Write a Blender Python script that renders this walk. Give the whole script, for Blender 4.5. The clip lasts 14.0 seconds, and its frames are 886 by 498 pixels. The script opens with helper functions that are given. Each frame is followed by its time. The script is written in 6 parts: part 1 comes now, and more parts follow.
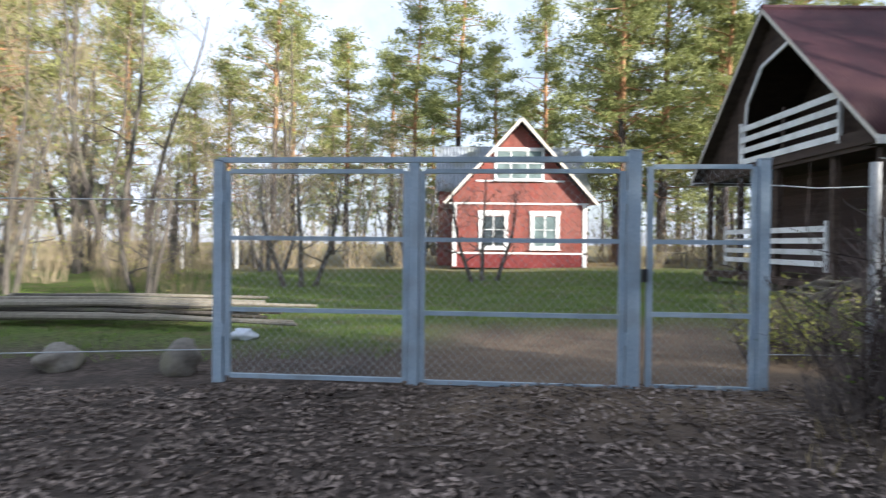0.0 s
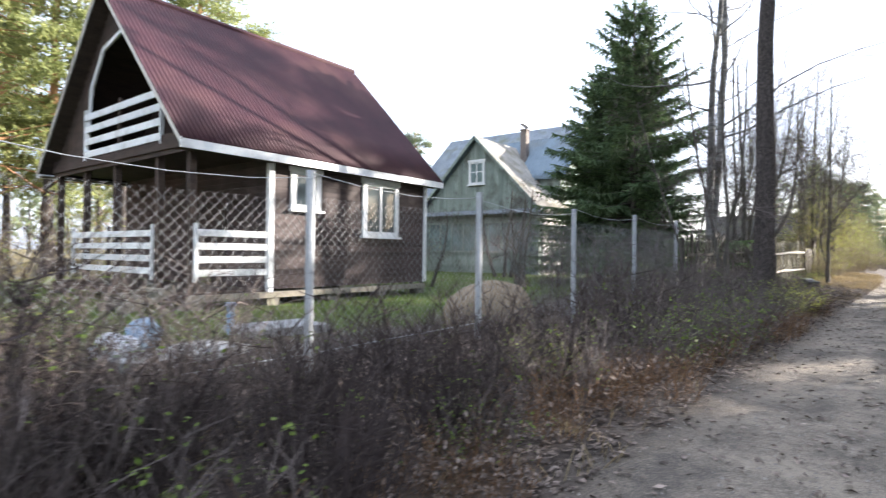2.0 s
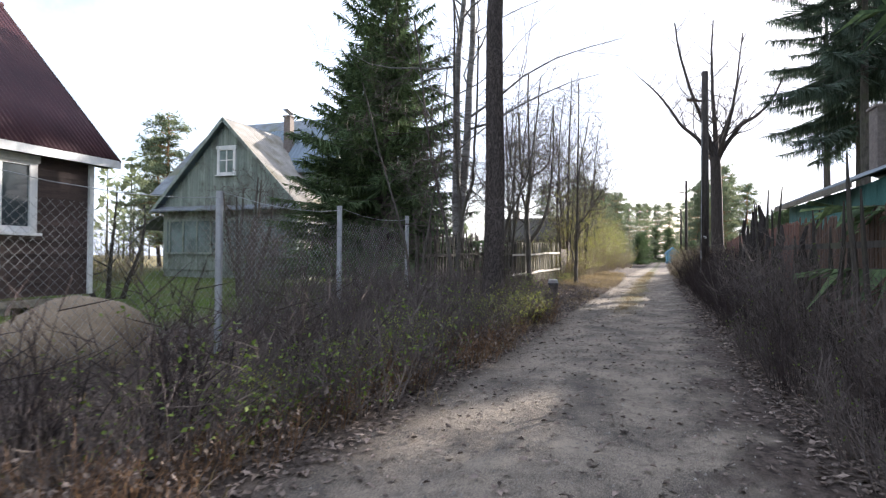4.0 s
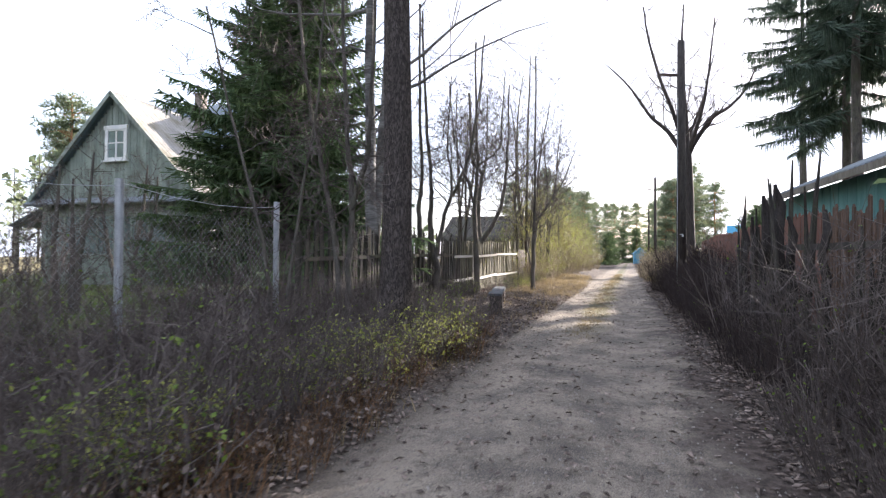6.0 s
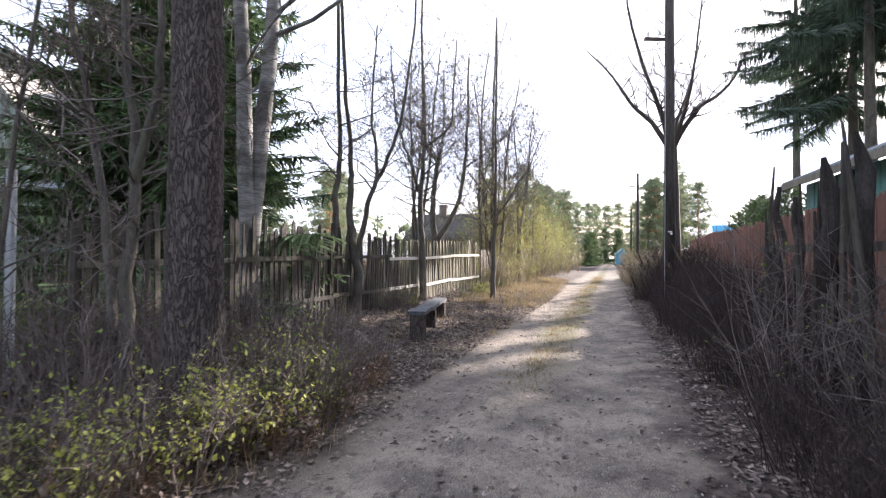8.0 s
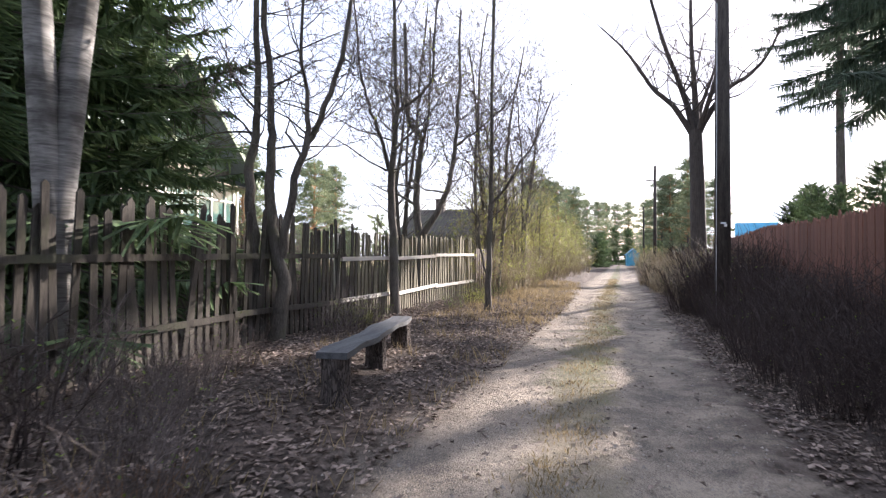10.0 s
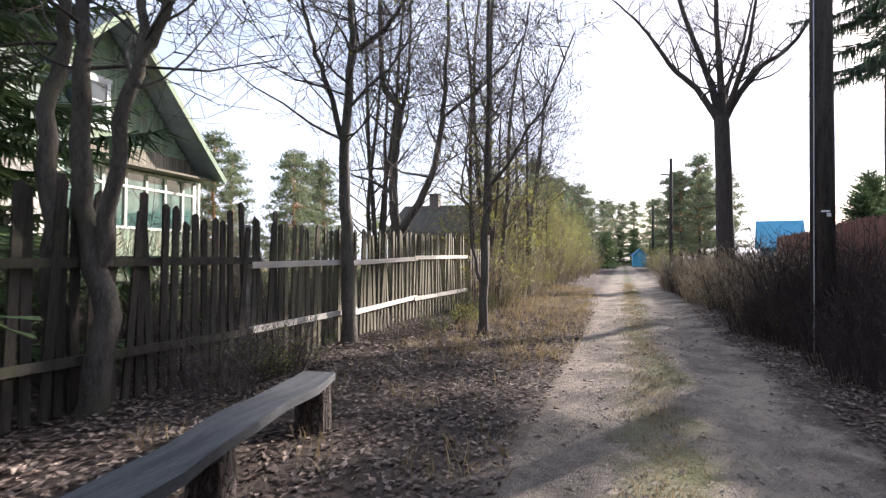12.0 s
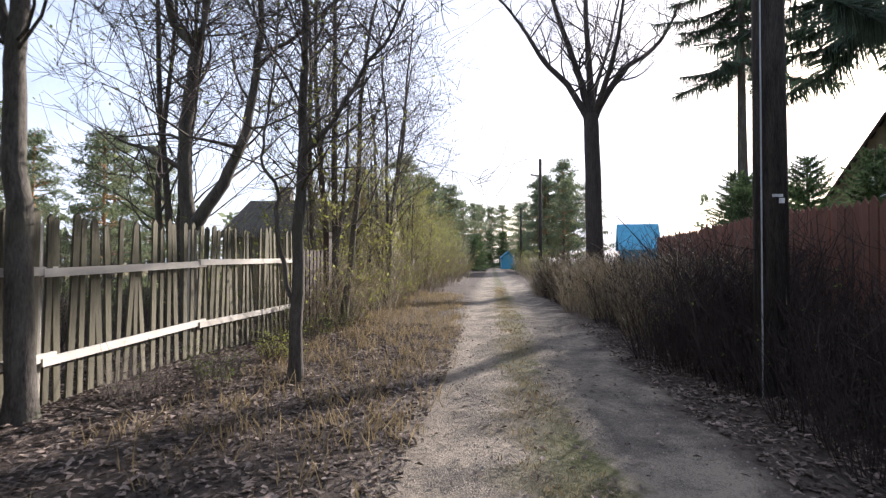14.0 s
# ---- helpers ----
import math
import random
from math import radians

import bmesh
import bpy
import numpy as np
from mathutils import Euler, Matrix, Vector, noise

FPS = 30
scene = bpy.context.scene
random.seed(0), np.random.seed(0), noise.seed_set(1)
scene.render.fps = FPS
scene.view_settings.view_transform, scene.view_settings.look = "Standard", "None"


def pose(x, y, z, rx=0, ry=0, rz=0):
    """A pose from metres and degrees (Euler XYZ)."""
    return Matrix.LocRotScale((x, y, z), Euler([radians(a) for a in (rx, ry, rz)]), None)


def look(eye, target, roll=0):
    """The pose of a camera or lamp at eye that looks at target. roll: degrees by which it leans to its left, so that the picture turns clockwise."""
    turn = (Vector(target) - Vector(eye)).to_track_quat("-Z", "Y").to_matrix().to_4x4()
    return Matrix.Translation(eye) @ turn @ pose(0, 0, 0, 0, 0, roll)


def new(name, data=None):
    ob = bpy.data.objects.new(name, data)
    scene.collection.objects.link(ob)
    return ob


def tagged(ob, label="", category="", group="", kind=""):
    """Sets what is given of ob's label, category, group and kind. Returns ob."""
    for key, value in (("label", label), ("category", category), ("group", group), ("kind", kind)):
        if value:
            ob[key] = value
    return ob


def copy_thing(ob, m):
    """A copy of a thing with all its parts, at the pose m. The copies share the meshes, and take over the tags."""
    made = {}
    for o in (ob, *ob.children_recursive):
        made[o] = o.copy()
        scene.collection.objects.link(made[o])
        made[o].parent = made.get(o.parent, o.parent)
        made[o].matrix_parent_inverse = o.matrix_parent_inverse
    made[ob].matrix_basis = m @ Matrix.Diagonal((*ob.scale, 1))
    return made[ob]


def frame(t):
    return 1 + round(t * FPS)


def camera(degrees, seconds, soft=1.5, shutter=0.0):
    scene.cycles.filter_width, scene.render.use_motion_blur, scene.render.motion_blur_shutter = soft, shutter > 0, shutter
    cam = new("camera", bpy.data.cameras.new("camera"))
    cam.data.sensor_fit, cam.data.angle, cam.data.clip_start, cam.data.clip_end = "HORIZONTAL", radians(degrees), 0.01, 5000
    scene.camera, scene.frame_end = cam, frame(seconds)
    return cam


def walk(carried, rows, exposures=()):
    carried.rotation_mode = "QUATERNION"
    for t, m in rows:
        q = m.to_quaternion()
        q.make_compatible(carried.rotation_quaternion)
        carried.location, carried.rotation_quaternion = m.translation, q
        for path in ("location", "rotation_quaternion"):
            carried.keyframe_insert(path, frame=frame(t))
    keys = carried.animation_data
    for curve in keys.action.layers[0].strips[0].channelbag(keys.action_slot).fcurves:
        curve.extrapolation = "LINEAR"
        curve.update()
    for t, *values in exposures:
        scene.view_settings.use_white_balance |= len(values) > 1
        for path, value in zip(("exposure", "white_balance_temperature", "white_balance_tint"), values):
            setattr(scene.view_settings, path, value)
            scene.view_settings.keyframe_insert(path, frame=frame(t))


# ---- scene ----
cam = camera(77.3, 14.0, soft=1.25, shutter=0.25)
METRES, EYE, TILT, LEAN, TURN = 25.0, 1.4, 0.0, 0.0, 0.0
ROWS = [
    (0.0, 0.0, 0.0, 0.0, 0.01, -0.63, -0.58),
    (0.5, 0.0287, 0.0124, -0.0009, -15.3, -0.47, -0.73),
    (1.0, 0.0568, 0.0176, 0.0018, -30.33, -0.18, -0.81),
    (1.5, 0.0928, 0.0203, 0.0019, -40.22, 0.05, -0.79),
    (2.0, 0.127, 0.0157, 0.0025, -51.97, 0.41, -0.71),
    (2.5, 0.1634, 0.0075, 0.0029, -59.95, 0.59, -0.68),
    (3.0, 0.1961, -0.0031, 0.0032, -66.75, 0.75, -0.55),
    (3.5, 0.2326, -0.0085, 0.0028, -69.78, 0.78, -0.49),
    (6.0, 0.4247, -0.0143, 0.0049, -74.2, 0.91, -0.3),
    (6.5, 0.4637, -0.0186, 0.0062, -75.38, 0.87, -0.34),
    (7.0, 0.4982, -0.0232, 0.0069, -75.95, 0.95, -0.28),
    (7.5, 0.5347, -0.0245, 0.0067, -75.99, 0.95, -0.33),
    (8.0, 0.5683, -0.0263, 0.0069, -75.82, 0.98, -0.32),
    (10.5, 0.7539, -0.0086, 0.0067, -74.96, 1.07, -0.33),
    (11.0, 0.7875, -0.0033, 0.0082, -74.84, 1.12, -0.3),
    (11.5, 0.8229, 0.0036, 0.0088, -74.84, 1.08, -0.4),
    (12.0, 0.8577, 0.007, 0.0092, -74.89, 1.1, -0.32),
    (12.5, 0.8947, 0.0092, 0.0098, -76.59, 1.07, -0.35),
    (13.0, 0.9296, 0.0078, 0.0099, -79.5, 1.19, -0.24),
    (13.5, 0.9617, 0.0071, 0.0102, -86.04, 1.23, -0.19),
    (14.0, 0.9873, 0.0051, 0.0107, -87.85, 1.41, -0.11),
]
EXPOSURES = [(0.0, 1.42, 6100, 12), (1.0, 1.68, 6180, 12), (1.5, 2.08, 6180, 13), (2.0, 2.22, 6150, 13), (2.6, 1.9, 6120, 14), (3.6, 1.8, 6150, 15), (6.0, 2.1, 6200, 17), (8.0, 2.25, 6200, 19), (11.0, 1.8, 6180, 20), (14.0, 1.3, 6080, 17)]
walk(cam, [(t, pose(0, 0, EYE, TILT, LEAN, TURN) @ pose(METRES * x, METRES * y, METRES * z, 90 + pitch, roll, yaw)) for t, x, y, z, yaw, pitch, roll in ROWS], EXPOSURES)

# ---- world and light ----
SUN_AZ, SUN_EL = 124.0, 18.0          # degrees clockwise from +y, and above the ground
world = bpy.data.worlds.new("sky")
world.use_nodes = True
scene.world = world
wn = world.node_tree
sky = wn.nodes.new("ShaderNodeTexSky")
sky.sky_type = "NISHITA"
sky.sun_disc = False
sky.sun_elevation, sky.sun_rotation = radians(SUN_EL), radians(SUN_AZ)
sky.air_density, sky.dust_density, sky.ozone_density = 1.0, 2.2, 1.0
wn.nodes["Background"].inputs["Strength"].default_value = 0.088
# thin bright cloud over the blue
veil = wn.nodes.new("ShaderNodeTexNoise")
veil.inputs["Scale"].default_value, veil.inputs["Detail"].default_value, veil.inputs["Roughness"].default_value = 2.6, 7.0, 0.6
veil_ramp = wn.nodes.new("ShaderNodeValToRGB")
veil_ramp.color_ramp.elements[0].position, veil_ramp.color_ramp.elements[1].position = 0.25, 0.63
veil_mix = wn.nodes.new("ShaderNodeMix")
veil_mix.data_type = "RGBA"
veil_mix.inputs["B"].default_value = (5.6, 6.15, 7.0, 1)
veil_way = wn.nodes.new("ShaderNodeTexCoord")
wn.links.new(veil_way.outputs["Generated"], veil.inputs["Vector"])
wn.links.new(veil.outputs["Fac"], veil_ramp.inputs[0])
wn.links.new(veil_ramp.outputs[0], veil_mix.inputs["Factor"])
wn.links.new(sky.outputs[0], veil_mix.inputs["A"])
wn.links.new(veil_mix.outputs["Result"], wn.nodes["Background"].inputs["Color"])
sun_data = bpy.data.lights.new("sun", "SUN")
sun_data.energy, sun_data.angle, sun_data.color = 5.0, radians(0.55), (1.0, 0.91, 0.77)
sun = new("sun", sun_data)
az, el = radians(SUN_AZ), radians(SUN_EL)
TO_SUN = Vector((math.sin(az) * math.cos(el), math.cos(az) * math.cos(el), math.sin(el)))
sun.matrix_world = look(TO_SUN * 60, (0, 0, 0))

# ---- materials ----


def ramp(nt, fac, a, b, lo=0.35, hi=0.65):
    r = nt.nodes.new("ShaderNodeValToRGB")
    r.color_ramp.elements[0].position, r.color_ramp.elements[1].position = lo, hi
    r.color_ramp.elements[0].color, r.color_ramp.elements[1].color = (*a, 1), (*b, 1)
    nt.links.new(fac, r.inputs[0])
    return r.outputs[0]


def tex(nt, scale, detail=4.0, stretch=None, rough=0.6):
    n = nt.nodes.new("ShaderNodeTexNoise")
    n.inputs["Scale"].default_value, n.inputs["Detail"].default_value, n.inputs["Roughness"].default_value = scale, detail, rough
    c = nt.nodes.new("ShaderNodeTexCoord")
    m = nt.nodes.new("ShaderNodeMapping")
    if stretch:
        m.inputs["Scale"].default_value = stretch
    nt.links.new(c.outputs["Object"], m.inputs[0])
    nt.links.new(m.outputs[0], n.inputs["Vector"])
    return n.outputs["Fac"]


def mix(nt, fac, a, b, mode="MIX"):
    n = nt.nodes.new("ShaderNodeMix")
    n.data_type, n.blend_type = "RGBA", mode
    for sock, v in ((n.inputs["Factor"], fac), (n.inputs["A"], a), (n.inputs["B"], b)):
        if isinstance(v, (int, float)):
            sock.default_value = v
        elif isinstance(v, tuple):
            sock.default_value = (*v, 1)
        else:
            nt.links.new(v, sock)
    return n.outputs["Result"]


def calc(nt, op, a, b=0.0, c=0.0):
    n = nt.nodes.new("ShaderNodeMath")
    n.operation = op
    for sock, v in zip(n.inputs, (a, b, c)):
        if isinstance(v, (int, float)):
            sock.default_value = v
        else:
            nt.links.new(v, sock)
    return n.outputs[0]


def bump(nt, height, strength, distance):
    n = nt.nodes.new("ShaderNodeBump")
    n.inputs["Strength"].default_value, n.inputs["Distance"].default_value = strength, distance
    nt.links.new(height, n.inputs["Height"])
    nt.links.new(n.outputs[0], nt.nodes["Principled BSDF"].inputs["Normal"])


def surface(name, a, b, scale=6.0, fine=60.0, stretch=None, rough=0.8, metal=0.0, relief=0.3, depth=0.01, stain=None, vary=0.25, island=False, through_light=0.0):
    """A procedural surface: a and b are its two tones, mixed by a coarse and a fine grain; stain is a third, in patches."""
    m = bpy.data.materials.new(name)
    m.use_nodes = True
    nt = m.node_tree
    p = nt.nodes["Principled BSDF"]
    p.inputs["Roughness"].default_value, p.inputs["Metallic"].default_value = rough, metal
    p.inputs["Specular IOR Level"].default_value = 0.3
    coarse, grain = tex(nt, scale, 3, stretch), tex(nt, fine, 4, stretch)
    both = calc(nt, "MULTIPLY_ADD", grain, 0.5, calc(nt, "MULTIPLY", coarse, 0.5))
    col = ramp(nt, both, a, b, 0.38, 0.62)
    if stain:
        col = mix(nt, ramp(nt, tex(nt, scale * 0.45, 5), (0, 0, 0), (1, 1, 1), 0.5, 0.68), col, stain)
    if vary:
        if island:
            g = nt.nodes.new("ShaderNodeNewGeometry").outputs["Random Per Island"]
        else:
            g = nt.nodes.new("ShaderNodeObjectInfo").outputs["Random"]
        k = calc(nt, "MULTIPLY_ADD", g, 2 * vary, 1 - vary)
        h = nt.nodes.new("ShaderNodeHueSaturation")
        nt.links.new(k, h.inputs["Value"])
        nt.links.new(col, h.inputs["Color"])
        col = h.outputs[0]
    nt.links.new(col, p.inputs["Base Color"])
    if relief:
        bump(nt, both, relief, depth)
    if through_light:
        t = nt.nodes.new("ShaderNodeBsdfTranslucent")
        nt.links.new(col, t.inputs["Color"])
        s = nt.nodes.new("ShaderNodeMixShader")
        s.inputs[0].default_value = through_light
        nt.links.new(p.outputs[0], s.inputs[1])
        nt.links.new(t.outputs[0], s.inputs[2])
        nt.links.new(s.outputs[0], nt.nodes["Material Output"].inputs["Surface"])
    return m


def glass_pane(name, tone):
    m = bpy.data.materials.new(name)
    m.use_nodes = True
    nt = m.node_tree
    p = nt.nodes["Principled BSDF"]
    p.inputs["Roughness"].default_value = 0.04
    p.inputs["Specular IOR Level"].default_value = 0.5
    col = ramp(nt, tex(nt, 1.2, 2), tone, tuple(c * 1.8 for c in tone))
    nt.links.new(col, p.inputs["Base Color"])
    bump(nt, tex(nt, 2.0, 1), 0.05, 0.01)
    return m


STEEL = surface("painted_steel", (0.25, 0.33, 0.41), (0.34, 0.42, 0.50), 4, 40, rough=0.5, relief=0.1, depth=0.002, stain=(0.23, 0.28, 0.32), vary=0.06)
GALV = surface("galvanised_steel", (0.33, 0.35, 0.37), (0.46, 0.48, 0.50), 8, 60, rough=0.5, metal=0.3, relief=0.1, depth=0.002, vary=0.1)
WIRE = surface("wire", (0.30, 0.31, 0.32), (0.44, 0.45, 0.46), 9, 50, rough=0.5, metal=0.4, relief=0, vary=0)
WHITE = surface("white_paint", (0.66, 0.68, 0.70), (0.80, 0.80, 0.79), 5, 50, stretch=(1, 1, 0.3), rough=0.6, relief=0.15, depth=0.003, stain=(0.55, 0.55, 0.54), vary=0.08)
BROWN = surface("brown_boards", (0.040, 0.029, 0.029), (0.080, 0.058, 0.055), 3, 40, stretch=(0.25, 0.25, 4), rough=0.7, relief=0.4, depth=0.004, stain=(0.090, 0.068, 0.063), vary=0.25)
DARKWOOD = surface("dark_wood", (0.035, 0.024, 0.020), (0.075, 0.052, 0.042), 4, 40, stretch=(0.4, 0.4, 2), rough=0.75, relief=0.3, depth=0.004, vary=0.15)
# third tone paints dapples of sunlight onto the sheets
ROOFBROWN = surface("wine_corrugated_sheet", (0.032, 0.010, 0.016), (0.056, 0.018, 0.025), 1.2, 25, rough=0.62, relief=0.1, depth=0.003, stain=(0.068, 0.028, 0.030), vary=0)
RED = surface("red_boards", (0.19, 0.062, 0.048), (0.29, 0.105, 0.082), 3, 40, stretch=(0.3, 0.3, 3), rough=0.7, relief=0.3, depth=0.004, stain=(0.26, 0.06, 0.045), vary=0.12)
REDBASE = surface("dark_red_plinth", (0.12, 0.020, 0.020), (0.18, 0.032, 0.03), 3, 40, rough=0.7, relief=0.3, depth=0.004, vary=0.1)
SLATE = surface("grey_slate_sheet", (0.16, 0.18, 0.21), (0.27, 0.30, 0.33), 1.6, 30, rough=0.8, relief=0.2, depth=0.004, stain=(0.16, 0.17, 0.12), vary=0.12)
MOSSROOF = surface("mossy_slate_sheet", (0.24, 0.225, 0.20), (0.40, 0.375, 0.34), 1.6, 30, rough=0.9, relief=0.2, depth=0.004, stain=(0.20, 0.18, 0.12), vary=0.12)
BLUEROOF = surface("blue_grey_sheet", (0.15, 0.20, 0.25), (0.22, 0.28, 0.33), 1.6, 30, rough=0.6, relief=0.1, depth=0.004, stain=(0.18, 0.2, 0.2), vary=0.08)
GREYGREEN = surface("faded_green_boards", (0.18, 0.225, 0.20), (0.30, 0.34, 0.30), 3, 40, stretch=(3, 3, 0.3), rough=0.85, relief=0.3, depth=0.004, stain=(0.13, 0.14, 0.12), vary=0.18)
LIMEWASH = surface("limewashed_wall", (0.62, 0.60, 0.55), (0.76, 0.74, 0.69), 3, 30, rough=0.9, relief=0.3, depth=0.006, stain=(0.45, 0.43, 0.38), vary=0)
PALEGREEN = surface("pale_green_boards", (0.15, 0.205, 0.145), (0.25, 0.305, 0.215), 3, 40, stretch=(3, 3, 0.3), rough=0.8, relief=0.3, depth=0.004, stain=(0.22, 0.215, 0.145), vary=0.2)
TURQ = surface("turquoise_boards", (0.085, 0.22, 0.21), (0.14, 0.31, 0.285), 3, 40, stretch=(3, 3, 0.3), rough=0.75, relief=0.3, depth=0.004, vary=0.12)
OCHRE = surface("ochre_boards", (0.20, 0.16, 0.10), (0.30, 0.25, 0.165), 3, 40, rough=0.8, relief=0.3, depth=0.004, vary=0.12)
BLUEPAINT = surface("bright_blue_sheet", (0.05, 0.24, 0.38), (0.08, 0.32, 0.48), 3, 40, rough=0.6, relief=0.1, depth=0.004, vary=0.1)
# weathered, and darkened further for the shaded end of the picket fence
OLDWOOD = surface("weathered_wood", (0.032, 0.028, 0.025), (0.092, 0.082, 0.069), 4, 45, stretch=(3, 3, 0.25), rough=0.9, relief=0.5, depth=0.005, stain=(0.08, 0.085, 0.05), vary=0.3)
PALEWOOD = surface("pale_weathered_wood", (0.14, 0.125, 0.10), (0.26, 0.235, 0.19), 4, 45, stretch=(3, 3, 0.25), rough=0.9, relief=0.4, depth=0.005, stain=(0.17, 0.16, 0.12), vary=0.25)
OLIVEWOOD = surface("olive_grey_wood", (0.080, 0.074, 0.052), (0.18, 0.165, 0.12), 4, 45, stretch=(3, 3, 0.25), rough=0.9, relief=0.45, depth=0.005, stain=(0.10, 0.10, 0.06), vary=0.3)
RAILWOOD = surface("pale_rail_wood", (0.50, 0.47, 0.42), (0.66, 0.62, 0.56), 4, 45, stretch=(0.3, 3, 3), rough=0.9, relief=0.3, depth=0.004, vary=0.1)
BENCHWOOD = surface("grey_bench_plank", (0.040, 0.043, 0.048), (0.095, 0.100, 0.105), 4, 45, stretch=(0.3, 4, 4), rough=0.85, relief=0.5, depth=0.005, vary=0.1)
FENCERED = surface("red_brown_boards", (0.125, 0.058, 0.040), (0.19, 0.088, 0.062), 4, 45, stretch=(3, 3, 0.3), rough=0.8, relief=0.4, depth=0.004, vary=0.2)
BARK = surface("grey_bark", (0.050, 0.044, 0.040), (0.145, 0.130, 0.112), 5, 35, stretch=(2, 2, 0.5), rough=0.95, relief=0.8, depth=0.02, stain=(0.10, 0.10, 0.07), vary=0.12)
PINETOP = surface("orange_pine_bark", (0.26, 0.13, 0.06), (0.42, 0.24, 0.13), 5, 30, stretch=(2, 2, 0.6), rough=0.9, relief=0.6, depth=0.02, vary=0.1)
BIRCHBARK = surface("birch_bark", (0.09, 0.086, 0.082), (0.28, 0.272, 0.258), 3, 14, stretch=(0.5, 0.5, 4), rough=0.8, relief=0.3, depth=0.008, stain=(0.05, 0.045, 0.04), vary=0.05)
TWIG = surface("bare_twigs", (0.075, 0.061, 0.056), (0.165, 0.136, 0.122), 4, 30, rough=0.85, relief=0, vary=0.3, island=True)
# deep shade of the hedge is put into this near-black reddish tone
TWIGSHADED = surface("shaded_reddish_twigs", (0.024, 0.018, 0.017), (0.066, 0.048, 0.044), 4, 30, rough=0.85, relief=0, vary=0.3, island=True)
# sunlight on far brush is put into this pale twig tone
TWIGSUNLIT = surface("sunlit_pale_twigs", (0.20, 0.16, 0.105), (0.36, 0.30, 0.20), 4, 30, rough=0.85, relief=0, vary=0.3, island=True)
SPRUCE = surface("spruce_needles", (0.058, 0.098, 0.050), (0.145, 0.205, 0.088), 1.5, 20, rough=0.75, relief=0, vary=0.4, island=True, through_light=0.32)
# backlit shade and haze put into a darker, bluer copy of the spruce needles
BACKLITSPRUCE = surface("backlit_spruce_needles", (0.034, 0.056, 0.040), (0.085, 0.120, 0.080), 1.5, 20, rough=0.75, relief=0, vary=0.4, island=True, through_light=0.2)
PINE = surface("pine_needles", (0.19, 0.225, 0.085), (0.38, 0.40, 0.16), 0.8, 20, rough=0.75, relief=0, vary=0.3, island=True, through_light=0.45)
# distance haze is mixed into this paler blue-green needle tone
HAZEPINE = surface("hazed_pine_needles", (0.125, 0.16, 0.10), (0.25, 0.285, 0.16), 0.8, 20, rough=0.75, relief=0, vary=0.3, island=True, through_light=0.35)
RUSTSTEM = surface("rusty_dry_stems", (0.10, 0.055, 0.030), (0.26, 0.16, 0.09), 4, 30, rough=0.9, relief=0, vary=0.35, island=True, through_light=0.15)
BROWNPICKET = surface("brown_split_boards", (0.075, 0.046, 0.032), (0.17, 0.108, 0.075), 4, 45, stretch=(3, 3, 0.25), rough=0.9, relief=0.5, depth=0.005, vary=0.35)
# for rotten posts and the pole; on the lime it stands for backlit shade
ROT_BACKLIT = surface("rotten_wood_and_backlit_bark", (0.022, 0.019, 0.018), (0.070, 0.060, 0.054), 6, 40, stretch=(3, 3, 0.4), rough=0.95, relief=0.8, depth=0.02, vary=0.2)
YOUNGLEAF = surface("young_leaves", (0.21, 0.23, 0.055), (0.37, 0.385, 0.10), 3, 20, rough=0.6, relief=0, vary=0.3, island=True, through_light=0.45)
GREENLEAF = surface("green_leaves", (0.10, 0.16, 0.03), (0.20, 0.27, 0.05), 3, 20, rough=0.6, relief=0, vary=0.3, island=True, through_light=0.4)
DEADLEAF = surface("dead_leaves", (0.050, 0.037, 0.030), (0.29, 0.23, 0.195), 3, 20, rough=0.85, relief=0, vary=0.5, island=True, through_light=0.1)
DRYGRASS = surface("dry_grass", (0.20, 0.155, 0.085), (0.34, 0.27, 0.16), 3, 20, rough=0.85, relief=0, vary=0.35, island=True, through_light=0.3)
GRASS = surface("green_grass", (0.09, 0.16, 0.03), (0.18, 0.26, 0.05), 3, 20, rough=0.8, relief=0, vary=0.35, island=True, through_light=0.35)
STONE = surface("field_stone", (0.13, 0.12, 0.105), (0.24, 0.22, 0.19), 4, 30, rough=0.9, relief=0.6, depth=0.02, stain=(0.2, 0.19, 0.13), vary=0.1)
SAND = surface("sand", (0.17, 0.13, 0.09), (0.27, 0.21, 0.145), 5, 80, rough=0.95, relief=0.5, depth=0.01, vary=0)
GRIT = surface("road_grit", (0.17, 0.155, 0.14), (0.33, 0.295, 0.26), 9, 60, rough=0.95, relief=0.2, depth=0.004, vary=0.35, island=True)
BRICK = surface("chimney_brick", (0.26, 0.13, 0.085), (0.38, 0.20, 0.13), 9, 50, rough=0.9, relief=0.4, depth=0.006, stain=(0.3, 0.24, 0.2), vary=0.25)
GREYBRICK = surface("sooty_brick", (0.13, 0.11, 0.10), (0.22, 0.19, 0.17), 9, 50, rough=0.9, relief=0.4, depth=0.006, vary=0.25)
PLASTIC = surface("white_plastic", (0.40, 0.45, 0.52), (0.58, 0.62, 0.68), 6, 30, rough=0.45, relief=0.2, depth=0.01, vary=0.1)
BLUEPLASTIC = surface("blue_plastic", (0.16, 0.25, 0.36), (0.25, 0.35, 0.46), 6, 30, rough=0.45, relief=0.2, depth=0.01, vary=0.1)
CONCRETE = surface("concrete", (0.20, 0.205, 0.21), (0.31, 0.31, 0.31), 4, 40, rough=0.9, relief=0.3, depth=0.006, vary=0.1)
